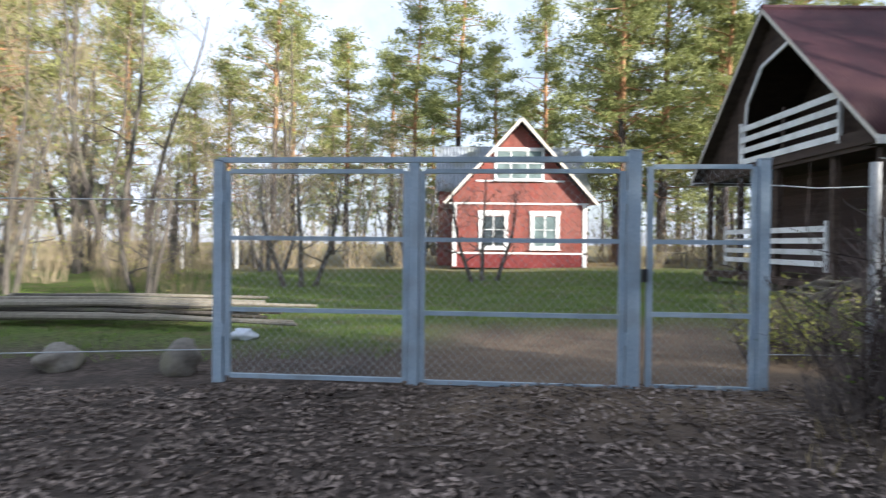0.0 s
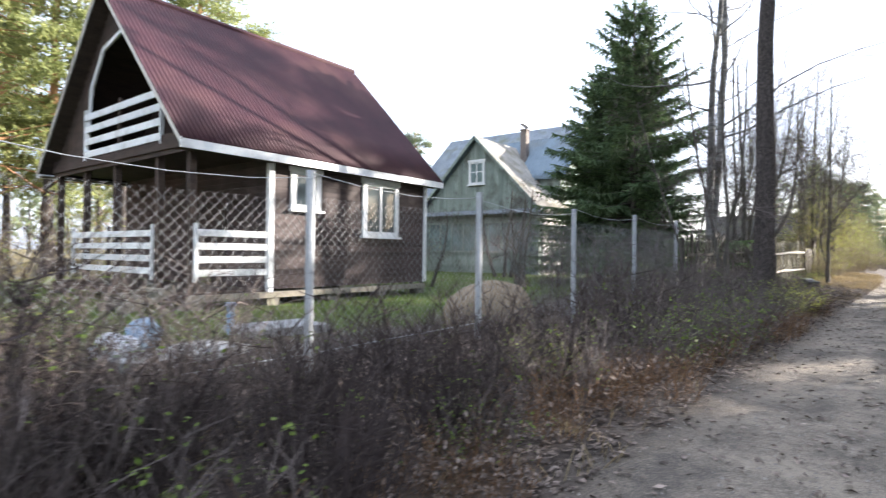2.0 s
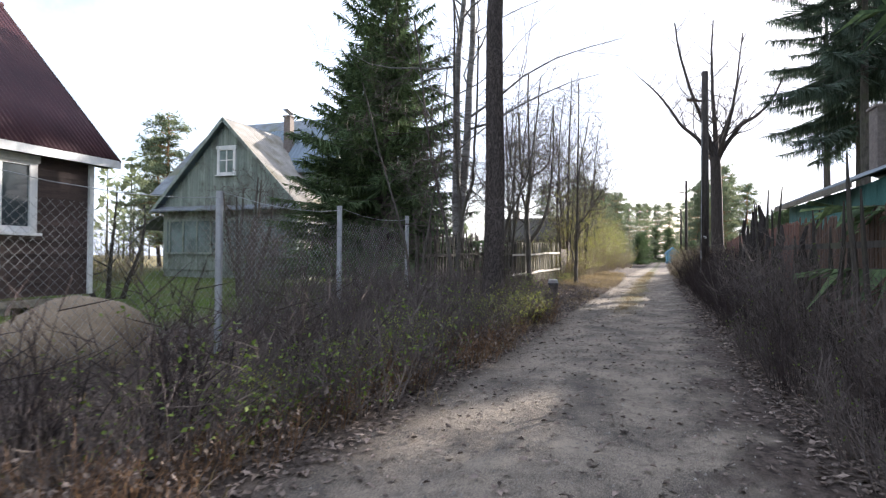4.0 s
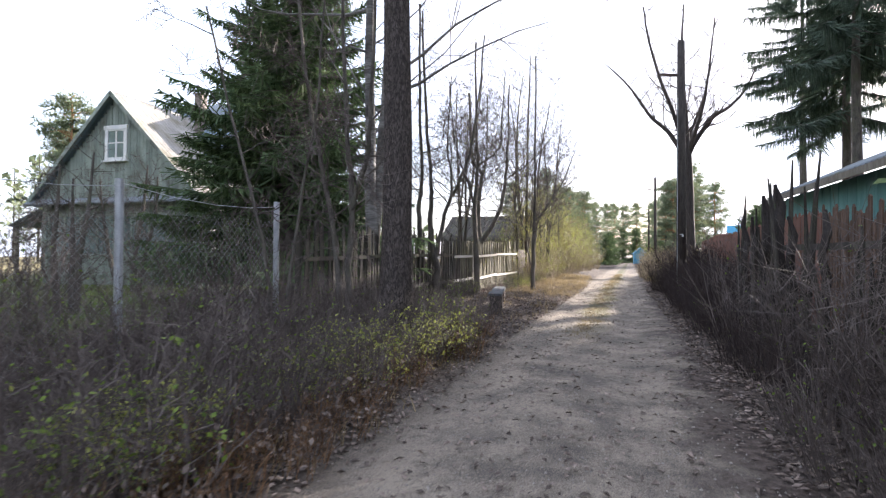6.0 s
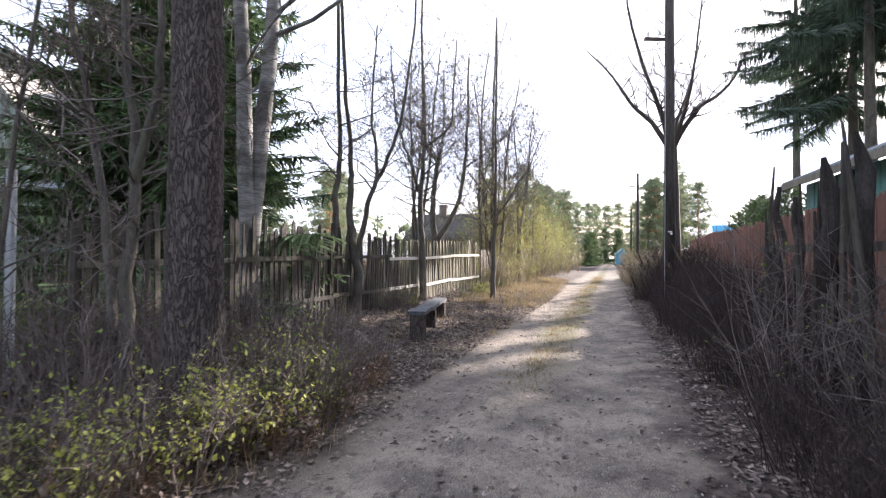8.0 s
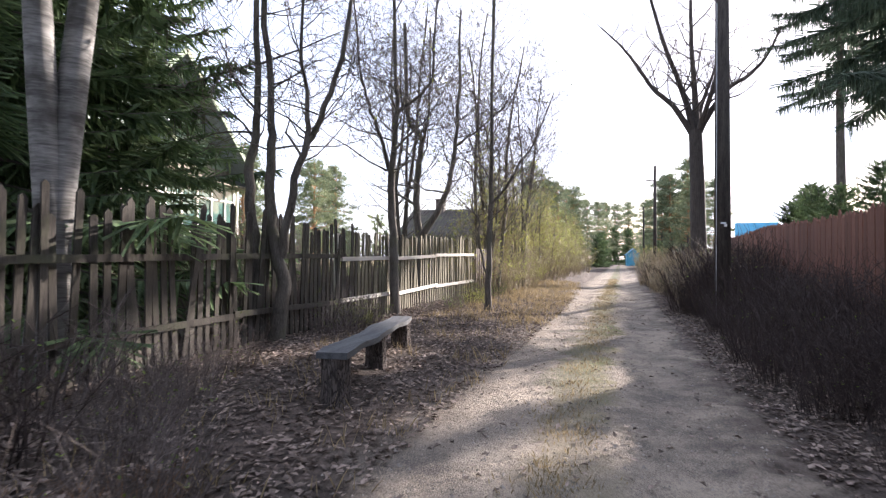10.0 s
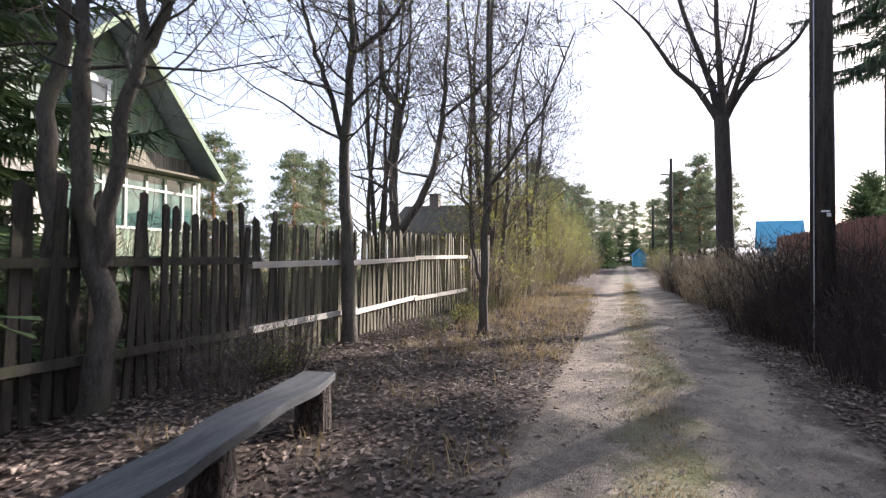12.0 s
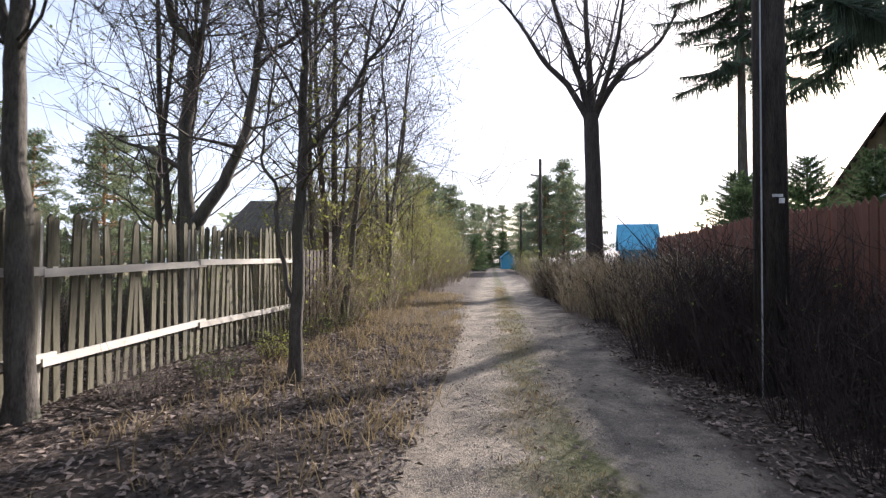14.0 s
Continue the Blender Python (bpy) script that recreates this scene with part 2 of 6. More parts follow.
BLACK = surface("black_metal", (0.02, 0.02, 0.022), (0.04, 0.04, 0.042), 9, 40, rough=0.5, relief=0.1, depth=0.002, vary=0)
PANE = glass_pane("dark_window_glass", (0.035, 0.045, 0.05))
# teal reflection is put into the base tone of the veranda panes
PANETEAL = glass_pane("teal_reflection_glass", (0.05, 0.095, 0.085))
PANEPALE = glass_pane("curtained_window_glass", (0.12, 0.16, 0.16))


def bark_plates(name, crack, dark, light, scale=21.0, stretch=(1, 1, 0.4)):
    """Scaly bark: plates with deep dark cracks between them."""
    m = bpy.data.materials.new(name)
    m.use_nodes = True
    nt = m.node_tree
    p = nt.nodes["Principled BSDF"]
    p.inputs["Roughness"].default_value = 0.95
    p.inputs["Specular IOR Level"].default_value = 0.15
    c = nt.nodes.new("ShaderNodeTexCoord")
    mp = nt.nodes.new("ShaderNodeMapping")
    mp.inputs["Scale"].default_value = stretch
    nt.links.new(c.outputs["Object"], mp.inputs[0])
    wobble = nt.nodes.new("ShaderNodeTexNoise")
    wobble.inputs["Scale"].default_value, wobble.inputs["Detail"].default_value = 7.0, 4.0
    nt.links.new(mp.outputs[0], wobble.inputs["Vector"])
    add = nt.nodes.new("ShaderNodeMix")
    add.data_type = "VECTOR"
    add.inputs["Factor"].default_value = 0.28
    nt.links.new(mp.outputs[0], add.inputs["A"])
    nt.links.new(wobble.outputs["Color"], add.inputs["B"])
    v = nt.nodes.new("ShaderNodeTexVoronoi")
    v.feature = "DISTANCE_TO_EDGE"
    v.inputs["Scale"].default_value = scale
    nt.links.new(add.outputs["Result"], v.inputs["Vector"])
    plate = ramp(nt, v.outputs["Distance"], (0, 0, 0), (1, 1, 1), 0.02, 0.16)
    grain = ramp(nt, tex(nt, 22, 5, (1, 1, 0.5)), dark, light, 0.34, 0.66)
    nt.links.new(mix(nt, plate, crack, grain), p.inputs["Base Color"])
    bump(nt, calc(nt, "MULTIPLY_ADD", tex(nt, 30, 4), 0.5, plate), 0.9, 0.015)
    return m


def ground_material():
    m = bpy.data.materials.new("earth")
    m.use_nodes = True
    nt = m.node_tree
    p = nt.nodes["Principled BSDF"]
    p.inputs["Roughness"].default_value = 0.95
    p.inputs["Specular IOR Level"].default_value = 0.15
    pos = nt.nodes.new("ShaderNodeNewGeometry").outputs["Position"]
    xyz = nt.nodes.new("ShaderNodeSeparateXYZ")
    nt.links.new(pos, xyz.inputs[0])
    x, y = xyz.outputs[0], xyz.outputs[1]
    big, mid, fine, grit = tex(nt, 0.35, 4), tex(nt, 1.7, 5), tex(nt, 14, 5), tex(nt, 90, 3)
    wob = calc(nt, "MULTIPLY", calc(nt, "SUBTRACT", mid, 0.5), 1.5)
    u = calc(nt, "ADD", calc(nt, "MULTIPLY_ADD", x, 0.05, calc(nt, "SUBTRACT", y, 1.0)), wob)

    def band(centre, half, soft, v=u):
        d = calc(nt, "ABSOLUTE", calc(nt, "SUBTRACT", v, centre))
        return calc(nt, "SMOOTH_MAX", calc(nt, "MINIMUM", calc(nt, "DIVIDE", calc(nt, "SUBTRACT", half + soft, d), 2 * soft), 1.0), 0.0, 0.01)

    litter = ramp(nt, fine, (0.036, 0.028, 0.024), (0.135, 0.106, 0.090), 0.36, 0.64)
    litter = mix(nt, ramp(nt, mid, (0, 0, 0), (1, 1, 1), 0.45, 0.62), litter, ramp(nt, grit, (0.040, 0.032, 0.028), (0.080, 0.066, 0.057)))
    road = ramp(nt, calc(nt, "MULTIPLY_ADD", grit, 0.5, calc(nt, "MULTIPLY", mid, 0.5)), (0.115, 0.100, 0.087), (0.340, 0.287, 0.228), 0.42, 0.58)
    road = mix(nt, ramp(nt, fine, (0, 0, 0), (0.55, 0.55, 0.55), 0.52, 0.7), road, (0.10, 0.088, 0.077))
    strip = ramp(nt, fine, (0.060, 0.052, 0.030), (0.185, 0.155, 0.095), 0.36, 0.64)
    strip = mix(nt, ramp(nt, big, (0, 0, 0), (0.6, 0.6, 0.6), 0.42, 0.58), strip, (0.10, 0.12, 0.04))
    lawn = ramp(nt, fine, (0.048, 0.075, 0.018), (0.125, 0.17, 0.042), 0.36, 0.64)
    lawn = mix(nt, ramp(nt, mid, (0, 0, 0), (0.75, 0.75, 0.75), 0.48, 0.66), lawn, (0.13, 0.105, 0.06))
    soil = ramp(nt, calc(nt, "MULTIPLY_ADD", grit, 0.4, calc(nt, "MULTIPLY", mid, 0.6)), (0.115, 0.084, 0.060), (0.20, 0.150, 0.108), 0.38, 0.62)
    col = mix(nt, band(-0.15, 1.25, 0.25), litter, road)
    far = calc(nt, "MINIMUM", calc(nt, "MAXIMUM", calc(nt, "DIVIDE", calc(nt, "SUBTRACT", x, 19.0), 6.0), 0.0), 1.0)
    col = mix(nt, calc(nt, "MULTIPLY", calc(nt, "MULTIPLY", band(-0.04, 0.27, 0.10), far), ramp(nt, mid, (0.35, 0.35, 0.35), (1, 1, 1))), col, strip)
    yw = calc(nt, "ADD", y, calc(nt, "MULTIPLY", wob, 1.6))
    yard = calc(nt, "MINIMUM", calc(nt, "MAXIMUM", calc(nt, "DIVIDE", calc(nt, "SUBTRACT", yw, 6.6), 2.0), 0.0), 1.0)
    col = mix(nt, yard, col, lawn)
    back = calc(nt, "MINIMUM", calc(nt, "MAXIMUM", calc(nt, "DIVIDE", calc(nt, "SUBTRACT", yw, 24.0), 6.0), 0.0), 0.8)
    col = mix(nt, back, col, ramp(nt, fine, (0.16, 0.13, 0.07), (0.30, 0.24, 0.14)))
    drive = calc(nt, "MULTIPLY", band(2.2, 2.3, 0.7, calc(nt, "ADD", x, wob)), band(6.6, 2.6, 0.7, yw))
    col = mix(nt, drive, col, soil)
    h = calc(nt, "MULTIPLY_ADD", fine, 0.7, calc(nt, "MULTIPLY", grit, 0.3))
    bump(nt, h, 1.0, 0.05)
    nt.links.new(col, p.inputs["Base Color"])
    return m


PINEBARK = bark_plates("pine_bark", (0.046, 0.039, 0.037), (0.078, 0.066, 0.061), (0.155, 0.132, 0.120), 30.0, (1, 1, 0.28))
EARTH = ground_material()

# ---- shapes ----
rnd = random.Random(7)


class Shape:
    """Vertices and faces of one mesh, gathered piece by piece."""

    def __init__(self):
        self.v, self.f = [], []

    def box(self, cx, cy, cz, sx, sy, sz, turn=None):
        n = len(self.v)
        for a in (-0.5, 0.5):
            for b in (-0.5, 0.5):
                for c in (-0.5, 0.5):
                    q = Vector((a * sx, b * sy, c * sz))
                    if turn:
                        q = turn @ q
                    self.v.append((cx + q.x, cy + q.y, cz + q.z))
        self.f += [(n, n + 1, n + 3, n + 2), (n + 4, n + 6, n + 7, n + 5), (n, n + 4, n + 5, n + 1), (n + 2, n + 3, n + 7, n + 6), (n, n + 2, n + 6, n + 4), (n + 1, n + 5, n + 7, n + 3)]
        return self

    def beam(self, a, b, w, h):
        """A squared bar from a to b, w wide and h high."""
        a, b = Vector(a), Vector(b)
        d = (b - a).normalized()
        side = d.cross(Vector((0, 0, 1)))
        side = side.normalized() if side.length > 0.01 else Vector((1, 0, 0))
        up = side.cross(d)
        n = len(self.v)
        for p in (a, b):
            for s, t in ((-1, -1), (1, -1), (1, 1), (-1, 1)):
                self.v.append(tuple(p + side * (s * w / 2) + up * (t * h / 2)))
        self.f += [(n, n + 1, n + 2, n + 3), (n + 7, n + 6, n + 5, n + 4)] + [(n + i, n + 4 + i, n + 4 + (i + 1) % 4, n + (i + 1) % 4) for i in range(4)]
        return self

    def tube(self, pts, radii, n=5, cap=False):
        base, ref = len(self.v), None
        m = len(pts)
        for i, p in enumerate(pts):
            d = pts[min(i + 1, m - 1)] - pts[max(i - 1, 0)]
            d = d.normalized() if d.length > 1e-6 else Vector((0, 0, 1))
            if ref is None:
                ref = Vector((1, 0, 0)) if abs(d.x) < 0.8 else Vector((0, 1, 0))
            a = d.cross(ref)
            a = a.normalized() if a.length > 1e-6 else Vector((0, 1, 0))
            b = d.cross(a)
            ref = a.cross(d)
            for k in range(n):
                t = 2 * math.pi * k / n
                q = p + (a * math.cos(t) + b * math.sin(t)) * radii[i]
                self.v.append((q.x, q.y, q.z))
        for i in range(m - 1):
            for k in range(n):
                o = base + i * n
                self.f.append((o + k, o + (k + 1) % n, o + n + (k + 1) % n, o + n + k))
        if cap:
            self.f += [tuple(base + k for k in reversed(range(n))), tuple(base + (m - 1) * n + k for k in range(n))]
        return self

    def face(self, *pts):
        n = len(self.v)
        self.v += [tuple(p) for p in pts]
        self.f.append(tuple(range(n, n + len(pts))))
        return self

    def slab(self, outline, axis, lo, hi):
        """An outline of two coordinates, pushed through from lo to hi along an axis (0 or 1)."""
        n, k = len(self.v), len(outline)
        for d in (lo, hi):
            for a, z in outline:
                self.v.append((d, a, z) if axis == 0 else (a, d, z))
        self.f += [tuple(range(n, n + k)), tuple(reversed(range(n + k, n + 2 * k)))]
        self.f += [(n + i, n + k + i, n + k + (i + 1) % k, n + (i + 1) % k) for i in range(k)]
        return self

    def corrugated(self, a, b, c, d, pitch, depth, rows=2):
        """A wavy sheet between the eave a-b and the ridge d-c, waves across the eave, with a thickness."""
        a, b, c, d = (Vector(q) for q in (a, b, c, d))
        count = max(2, int((b - a).length / pitch)) * 4
        up = (b - a).cross(d - a).normalized()
        base = len(self.v)
        for layer in (0, 1):
            for j in range(rows + 1):
                for i in range(count + 1):
                    s, t = i / count, j / rows
                    q = a.lerp(b, s).lerp(d.lerp(c, s), t) + up * (depth * math.sin(i * math.pi / 2) - 0.012 * layer)
                    self.v.append(tuple(q))
        w = count + 1
        for layer in (0, 1):
            for j in range(rows):
                for i in range(count):
                    o = base + layer * w * (rows + 1) + j * w + i
                    self.f.append((o, o + 1, o + w + 1, o + w) if layer == 0 else (o, o + w, o + w + 1, o + 1))
        o2 = w * (rows + 1)
        for i in range(count):
            self.f.append((base + i, base + o2 + i, base + o2 + i + 1, base + i + 1))
        return self

    def mesh(self, name, material, smooth=False):
        me = bpy.data.meshes.new(name)
        me.from_pydata(self.v, [], self.f)
        me.materials.append(material)
        if smooth:
            me.polygons.foreach_set("use_smooth", [True] * len(me.polygons))
        me.update()
        return me


def part(name, shape, material, parent, label="", smooth=False, kind=""):
    ob = new(name, shape.mesh(name, material, smooth))
    ob.parent = parent
    return tagged(ob, label, kind=kind)


def piece(name, mesh, parent, m):
    ob = new(name, mesh)
    ob.parent = parent
    ob.matrix_basis = m
    return ob


def thing(name, label, category, m, group="", kind=""):
    ob = new(name)
    ob.empty_display_size = 0.2
    ob.matrix_basis = m
    return tagged(ob, label, category, group, kind)


def single(name, shape, material, label, category, m=None, group="", kind="", smooth=False):
    ob = new(name, shape.mesh(name, material, smooth))
    if m is not None:
        ob.matrix_basis = m
    return tagged(ob, label, category, group, kind)


def road_left(x):
    return 2.25 - 0.057 * x


def road_right(x):
    return -0.95 - 0.032 * x


def gz(x, y):
    """Height of the ground."""
    h = 0.0105 * max(-10.0, min(x, 34.0)) + 0.004 * max(0.0, min(y - 6, 22.0))
    h += 0.10 * (noise.noise(Vector((x * 0.25, y * 0.25, 0.3)))) * (0.5 if abs(y) < 2 else 1.0)
    h += 0.03 * noise.noise(Vector((x * 1.3, y * 1.3, 4.0)))
    u = y + 0.05 * (x - 20)
    for c in (0.75, -0.85):
        h -= 0.045 * math.exp(-((u - c) / 0.3) ** 2)
    if y < 0:
        h += 0.10 * max(0.0, min(1.0, (road_right(x) - y) / 1.5))
    else:
        h += 0.12 * max(0.0, min(1.0, (y - road_left(x) - 0.2) / 1.8)) * max(0.0, min(1.0, (x - 2) / 4))
    return h


def lay_ground():
    xs = sorted(set([-400, -250, -150, -90, -60, -40, -30, -24, -18, -14] + [round(-10 + 0.2 * i, 2) for i in range(290)] + [50, 54, 60, 68, 78, 90, 110, 140, 200, 300, 500]))
    ys = sorted(set([-400, -250, -150, -90, -60, -40, -30, -22, -16, -12, -9] + [round(-7 + 0.2 * i, 2) for i in range(90)] + [11.5, 12, 13, 14, 16, 18, 20, 23, 26, 30, 35, 42, 50, 65, 90, 130, 200, 300, 450]))
    s = Shape()
    for y in ys:
        for x in xs:
            s.v.append((x, y, gz(x, y)))
    w = len(xs)
    for j in range(len(ys) - 1):
        for i in range(w - 1):
            s.f.append((j * w + i, j * w + i + 1, (j + 1) * w + i + 1, (j + 1) * w + i))
    single("ground", s, EARTH, "sandy village lane with fallen leaves, verges and lawn", "ground", kind="structure", smooth=True)


lay_ground()

# ---- plants ----


def wander(p, d, length, steps, bend, lift=0.0):
    pts, q, d = [p.copy()], p.copy(), d.normalized()
    for _ in range(steps):
        d = (d + Vector((rnd.uniform(-bend, bend), rnd.uniform(-bend, bend), rnd.uniform(-bend, bend) + lift))).normalized()
        q = q + d * (length / steps)
        pts.append(q.copy())
    return pts, d


def leaf_at(s, p, size, flat=0.0):
    a = Vector((rnd.uniform(-1, 1), rnd.uniform(-1, 1), rnd.uniform(-1, 1) * (1 - flat))).normalized()
    b = a.cross(Vector((rnd.uniform(-1, 1) * (1 - flat), rnd.uniform(-1, 1) * (1 - flat), 1))).normalized()
    s.face(p - a * size * 0.5, p + b * size * 0.3, p + a * size * 0.5, p - b * size * 0.3)


def limb(wood, twigs, leaves, p, d, length, r, level, levels, spread=0.75, lift=0.10, kids=6, leafy=0.0, leaf=0.05):
    steps = 6 if level == 0 else (5 if level == 1 else (3 if level < levels else 2))
    pts, end = wander(p, d, length, steps, 0.26 + 0.05 * level, lift)
    radii = [max(0.0034, r * (1 - 0.85 * i / steps)) for i in range(steps + 1)]
    (wood if level < 2 else twigs).tube(pts, radii, 6 if level == 0 else (5 if level == 1 else 3))
    if level >= levels:
        if leaves is not None:
            for _ in range(int(leafy) + (rnd.random() < leafy % 1)):
                leaf_at(leaves, pts[rnd.randint(1, steps)] + Vector((rnd.uniform(-1, 1), rnd.uniform(-1, 1), rnd.uniform(-1, 1))) * 0.05, leaf * rnd.uniform(0.6, 1.4))
        return
    for k in range(kids):
        t = rnd.uniform(0.3, 1.0) if level else rnd.uniform(0.4, 1.0)
        i = min(int(t * steps), steps - 1)
        q = pts[i].lerp(pts[i + 1], t * steps - i)
        dd = (pts[i + 1] - pts[i]).normalized()
        side = dd.cross(Vector((rnd.uniform(-1, 1), rnd.uniform(-1, 1), rnd.uniform(-1, 1)))).normalized()
        nd = dd * (1 - spread * 0.5) + side * spread
        limb(wood, twigs, leaves, q, nd, length * rnd.uniform(0.34, 0.66), max(0.0052, radii[i] * 0.5), level + 1, levels, spread, lift, kids, leafy, leaf)


def bare_tree(name, label, stems, height, r, bark=None, levels=3, kids=6, spread=0.7, leafy=0.0, leaf=0.05, lift=0.12, fork=0.0, group="", seed=1, twig=None, leafmat=None, sway=0.10):
    """A leafless tree: stems is a list of (lean x, lean y, share of the height); it stands at the origin."""
    rnd.seed(seed)
    boles, wood, twigs, leaves = [], Shape(), Shape(), Shape()
    for lx, ly, share in stems:
        start = Vector((lx * 0.25, ly * 0.25, -0.15))
        h = height * share
        steps = 9
        pts, _ = wander(start, Vector((lx * 0.22, ly * 0.22, 1)), h, steps, sway, 0.10)
        rr = r * (0.6 + 0.4 * share)
        radii = [rr * (1.35 if i == 0 else 1.0) * (1 - 0.85 * i / steps) + 0.01 for i in range(steps + 1)]
        boles.append(Shape().tube(pts, radii, 10))
        n = int(kids * 3.4)
        for k in range(n):
            t = fork + (1 - fork) * ((k + rnd.random()) / n)
            i = min(int(t * steps), steps - 1)
            q = pts[i].lerp(pts[i + 1], t * steps - i)
            a = rnd.uniform(0, 2 * math.pi)
            d = Vector((math.cos(a) * spread, math.sin(a) * spread, rnd.uniform(0.15, 0.85)))
            limb(wood, twigs, leaves, q, d, h * rnd.uniform(0.22, 0.4) * (1.15 - 0.6 * t), radii[i] * rnd.uniform(0.22, 0.42), 1, levels, spread, lift, kids, leafy, leaf)
    tree = thing(name, label, "tree", pose(0, 0, -30), group)
    for bole in boles:
        part("trunk", bole, bark or BARK, tree, smooth=True)
    part("limb_work", wood, bark or BARK, tree, smooth=True, kind="stuff")
    part("crown", twigs, twig or TWIG, tree, kind="stuff")
    if leaves.f:
        part("foliage", leaves, leafmat or YOUNGLEAF, tree, "small yellow-green spring leaves", kind="stuff")
    return tree


def smooth_line(pts, per=4):
    """A curve through the points."""
    p = [Vector(q) for q in pts]
    p = [p[0] * 2 - p[1]] + p + [p[-1] * 2 - p[-2]]
    out = []
    for i in range(1, len(p) - 2):
        for k in range(per):
            t = k / per
            a, b, c, d = p[i - 1], p[i], p[i + 1], p[i + 2]
            out.append(0.5 * (2 * b + (c - a) * t + (2 * a - 5 * b + 4 * c - d) * t * t + (3 * b - a - 3 * c + d) * t ** 3))
    return out + [p[-2]]


def stemmed_tree(name, label, stems, x, y, clear, limbs, reach, seed, leafy=0.0, leaf=0.05, levels=3, kids=5, spread=0.9, bark=None, least=0.010):
    """A bare tree with stems of known sway: each stem is (first radius, last radius, [(across x, across y, height), ...]); limbs grow above the height clear."""
    rnd.seed(seed)
    tree = thing(name, label, "tree", pose(x, y, gz(x, y) - 0.03))
    wood, twigs, leaves = Shape(), Shape(), Shape()
    for r0, r1, line in stems:
        pts = smooth_line(line)
        n = len(pts) - 1
        pts = [q + Vector((rnd.gauss(0, 0.018), rnd.gauss(0, 0.012), 0)) * min(1, i) for i, q in enumerate(pts)]
        radii = [r0 + (r1 - r0) * (i / n) ** 0.8 for i in range(n + 1)]
        if line[0][2] <= 0:
            radii[0] *= 1.35
        part("trunk", Shape().tube(pts, radii, 10), bark or BARK, tree, smooth=True)
        for k in range(limbs):
            i = min(int((k + rnd.random()) / limbs * n), n - 1)
            q = pts[i].lerp(pts[i + 1], rnd.random())
            if q.z < clear:
                continue
            a = rnd.uniform(0, 2 * math.pi)
            d = Vector((math.cos(a) * spread, math.sin(a) * spread, rnd.uniform(0.1, 0.9)))
            limb(wood, twigs, leaves, q, d, reach * rnd.uniform(0.5, 1.1) * (1.1 - 0.5 * i / n), max(least, radii[i] * rnd.uniform(0.22, 0.45)), 1, levels, spread, 0.06, kids, leafy, leaf)
    part("limb_work", wood, bark or BARK, tree, smooth=True, kind="stuff")
    part("crown", twigs, TWIG, tree, kind="stuff")
    if leaves.f:
        part("foliage", leaves, YOUNGLEAF, tree, "breaking yellow-green buds", kind="stuff")
    return tree


def needle_spray(s, p, d, length, width, count):
    """A flat spray of needled shoots along a branch."""
    side = d.cross(Vector((0, 0, 1)))
    side = side.normalized() if side.length > 0.01 else Vector((1, 0, 0))
    count = int(count * 2.2)
    for k in range(count):
        t = (k + rnd.random()) / count
        q = p + d * (length * t)
        w = width * (1 - 0.65 * t) * rnd.uniform(0.5, 1.15)
        sgn = 1 if k % 2 else -1
        out = (side * sgn * rnd.uniform(0.6, 1.0) + d * rnd.uniform(0.3, 0.8) + Vector((0, 0, rnd.uniform(-0.75, 0.05)))).normalized()
        tip = q + out * w
        b = d * (0.020 + 0.024 * rnd.random())
        s.face(q - b, q + b, tip + b * 0.5 + Vector((0, 0, -0.03)), tip - b * 0.3)


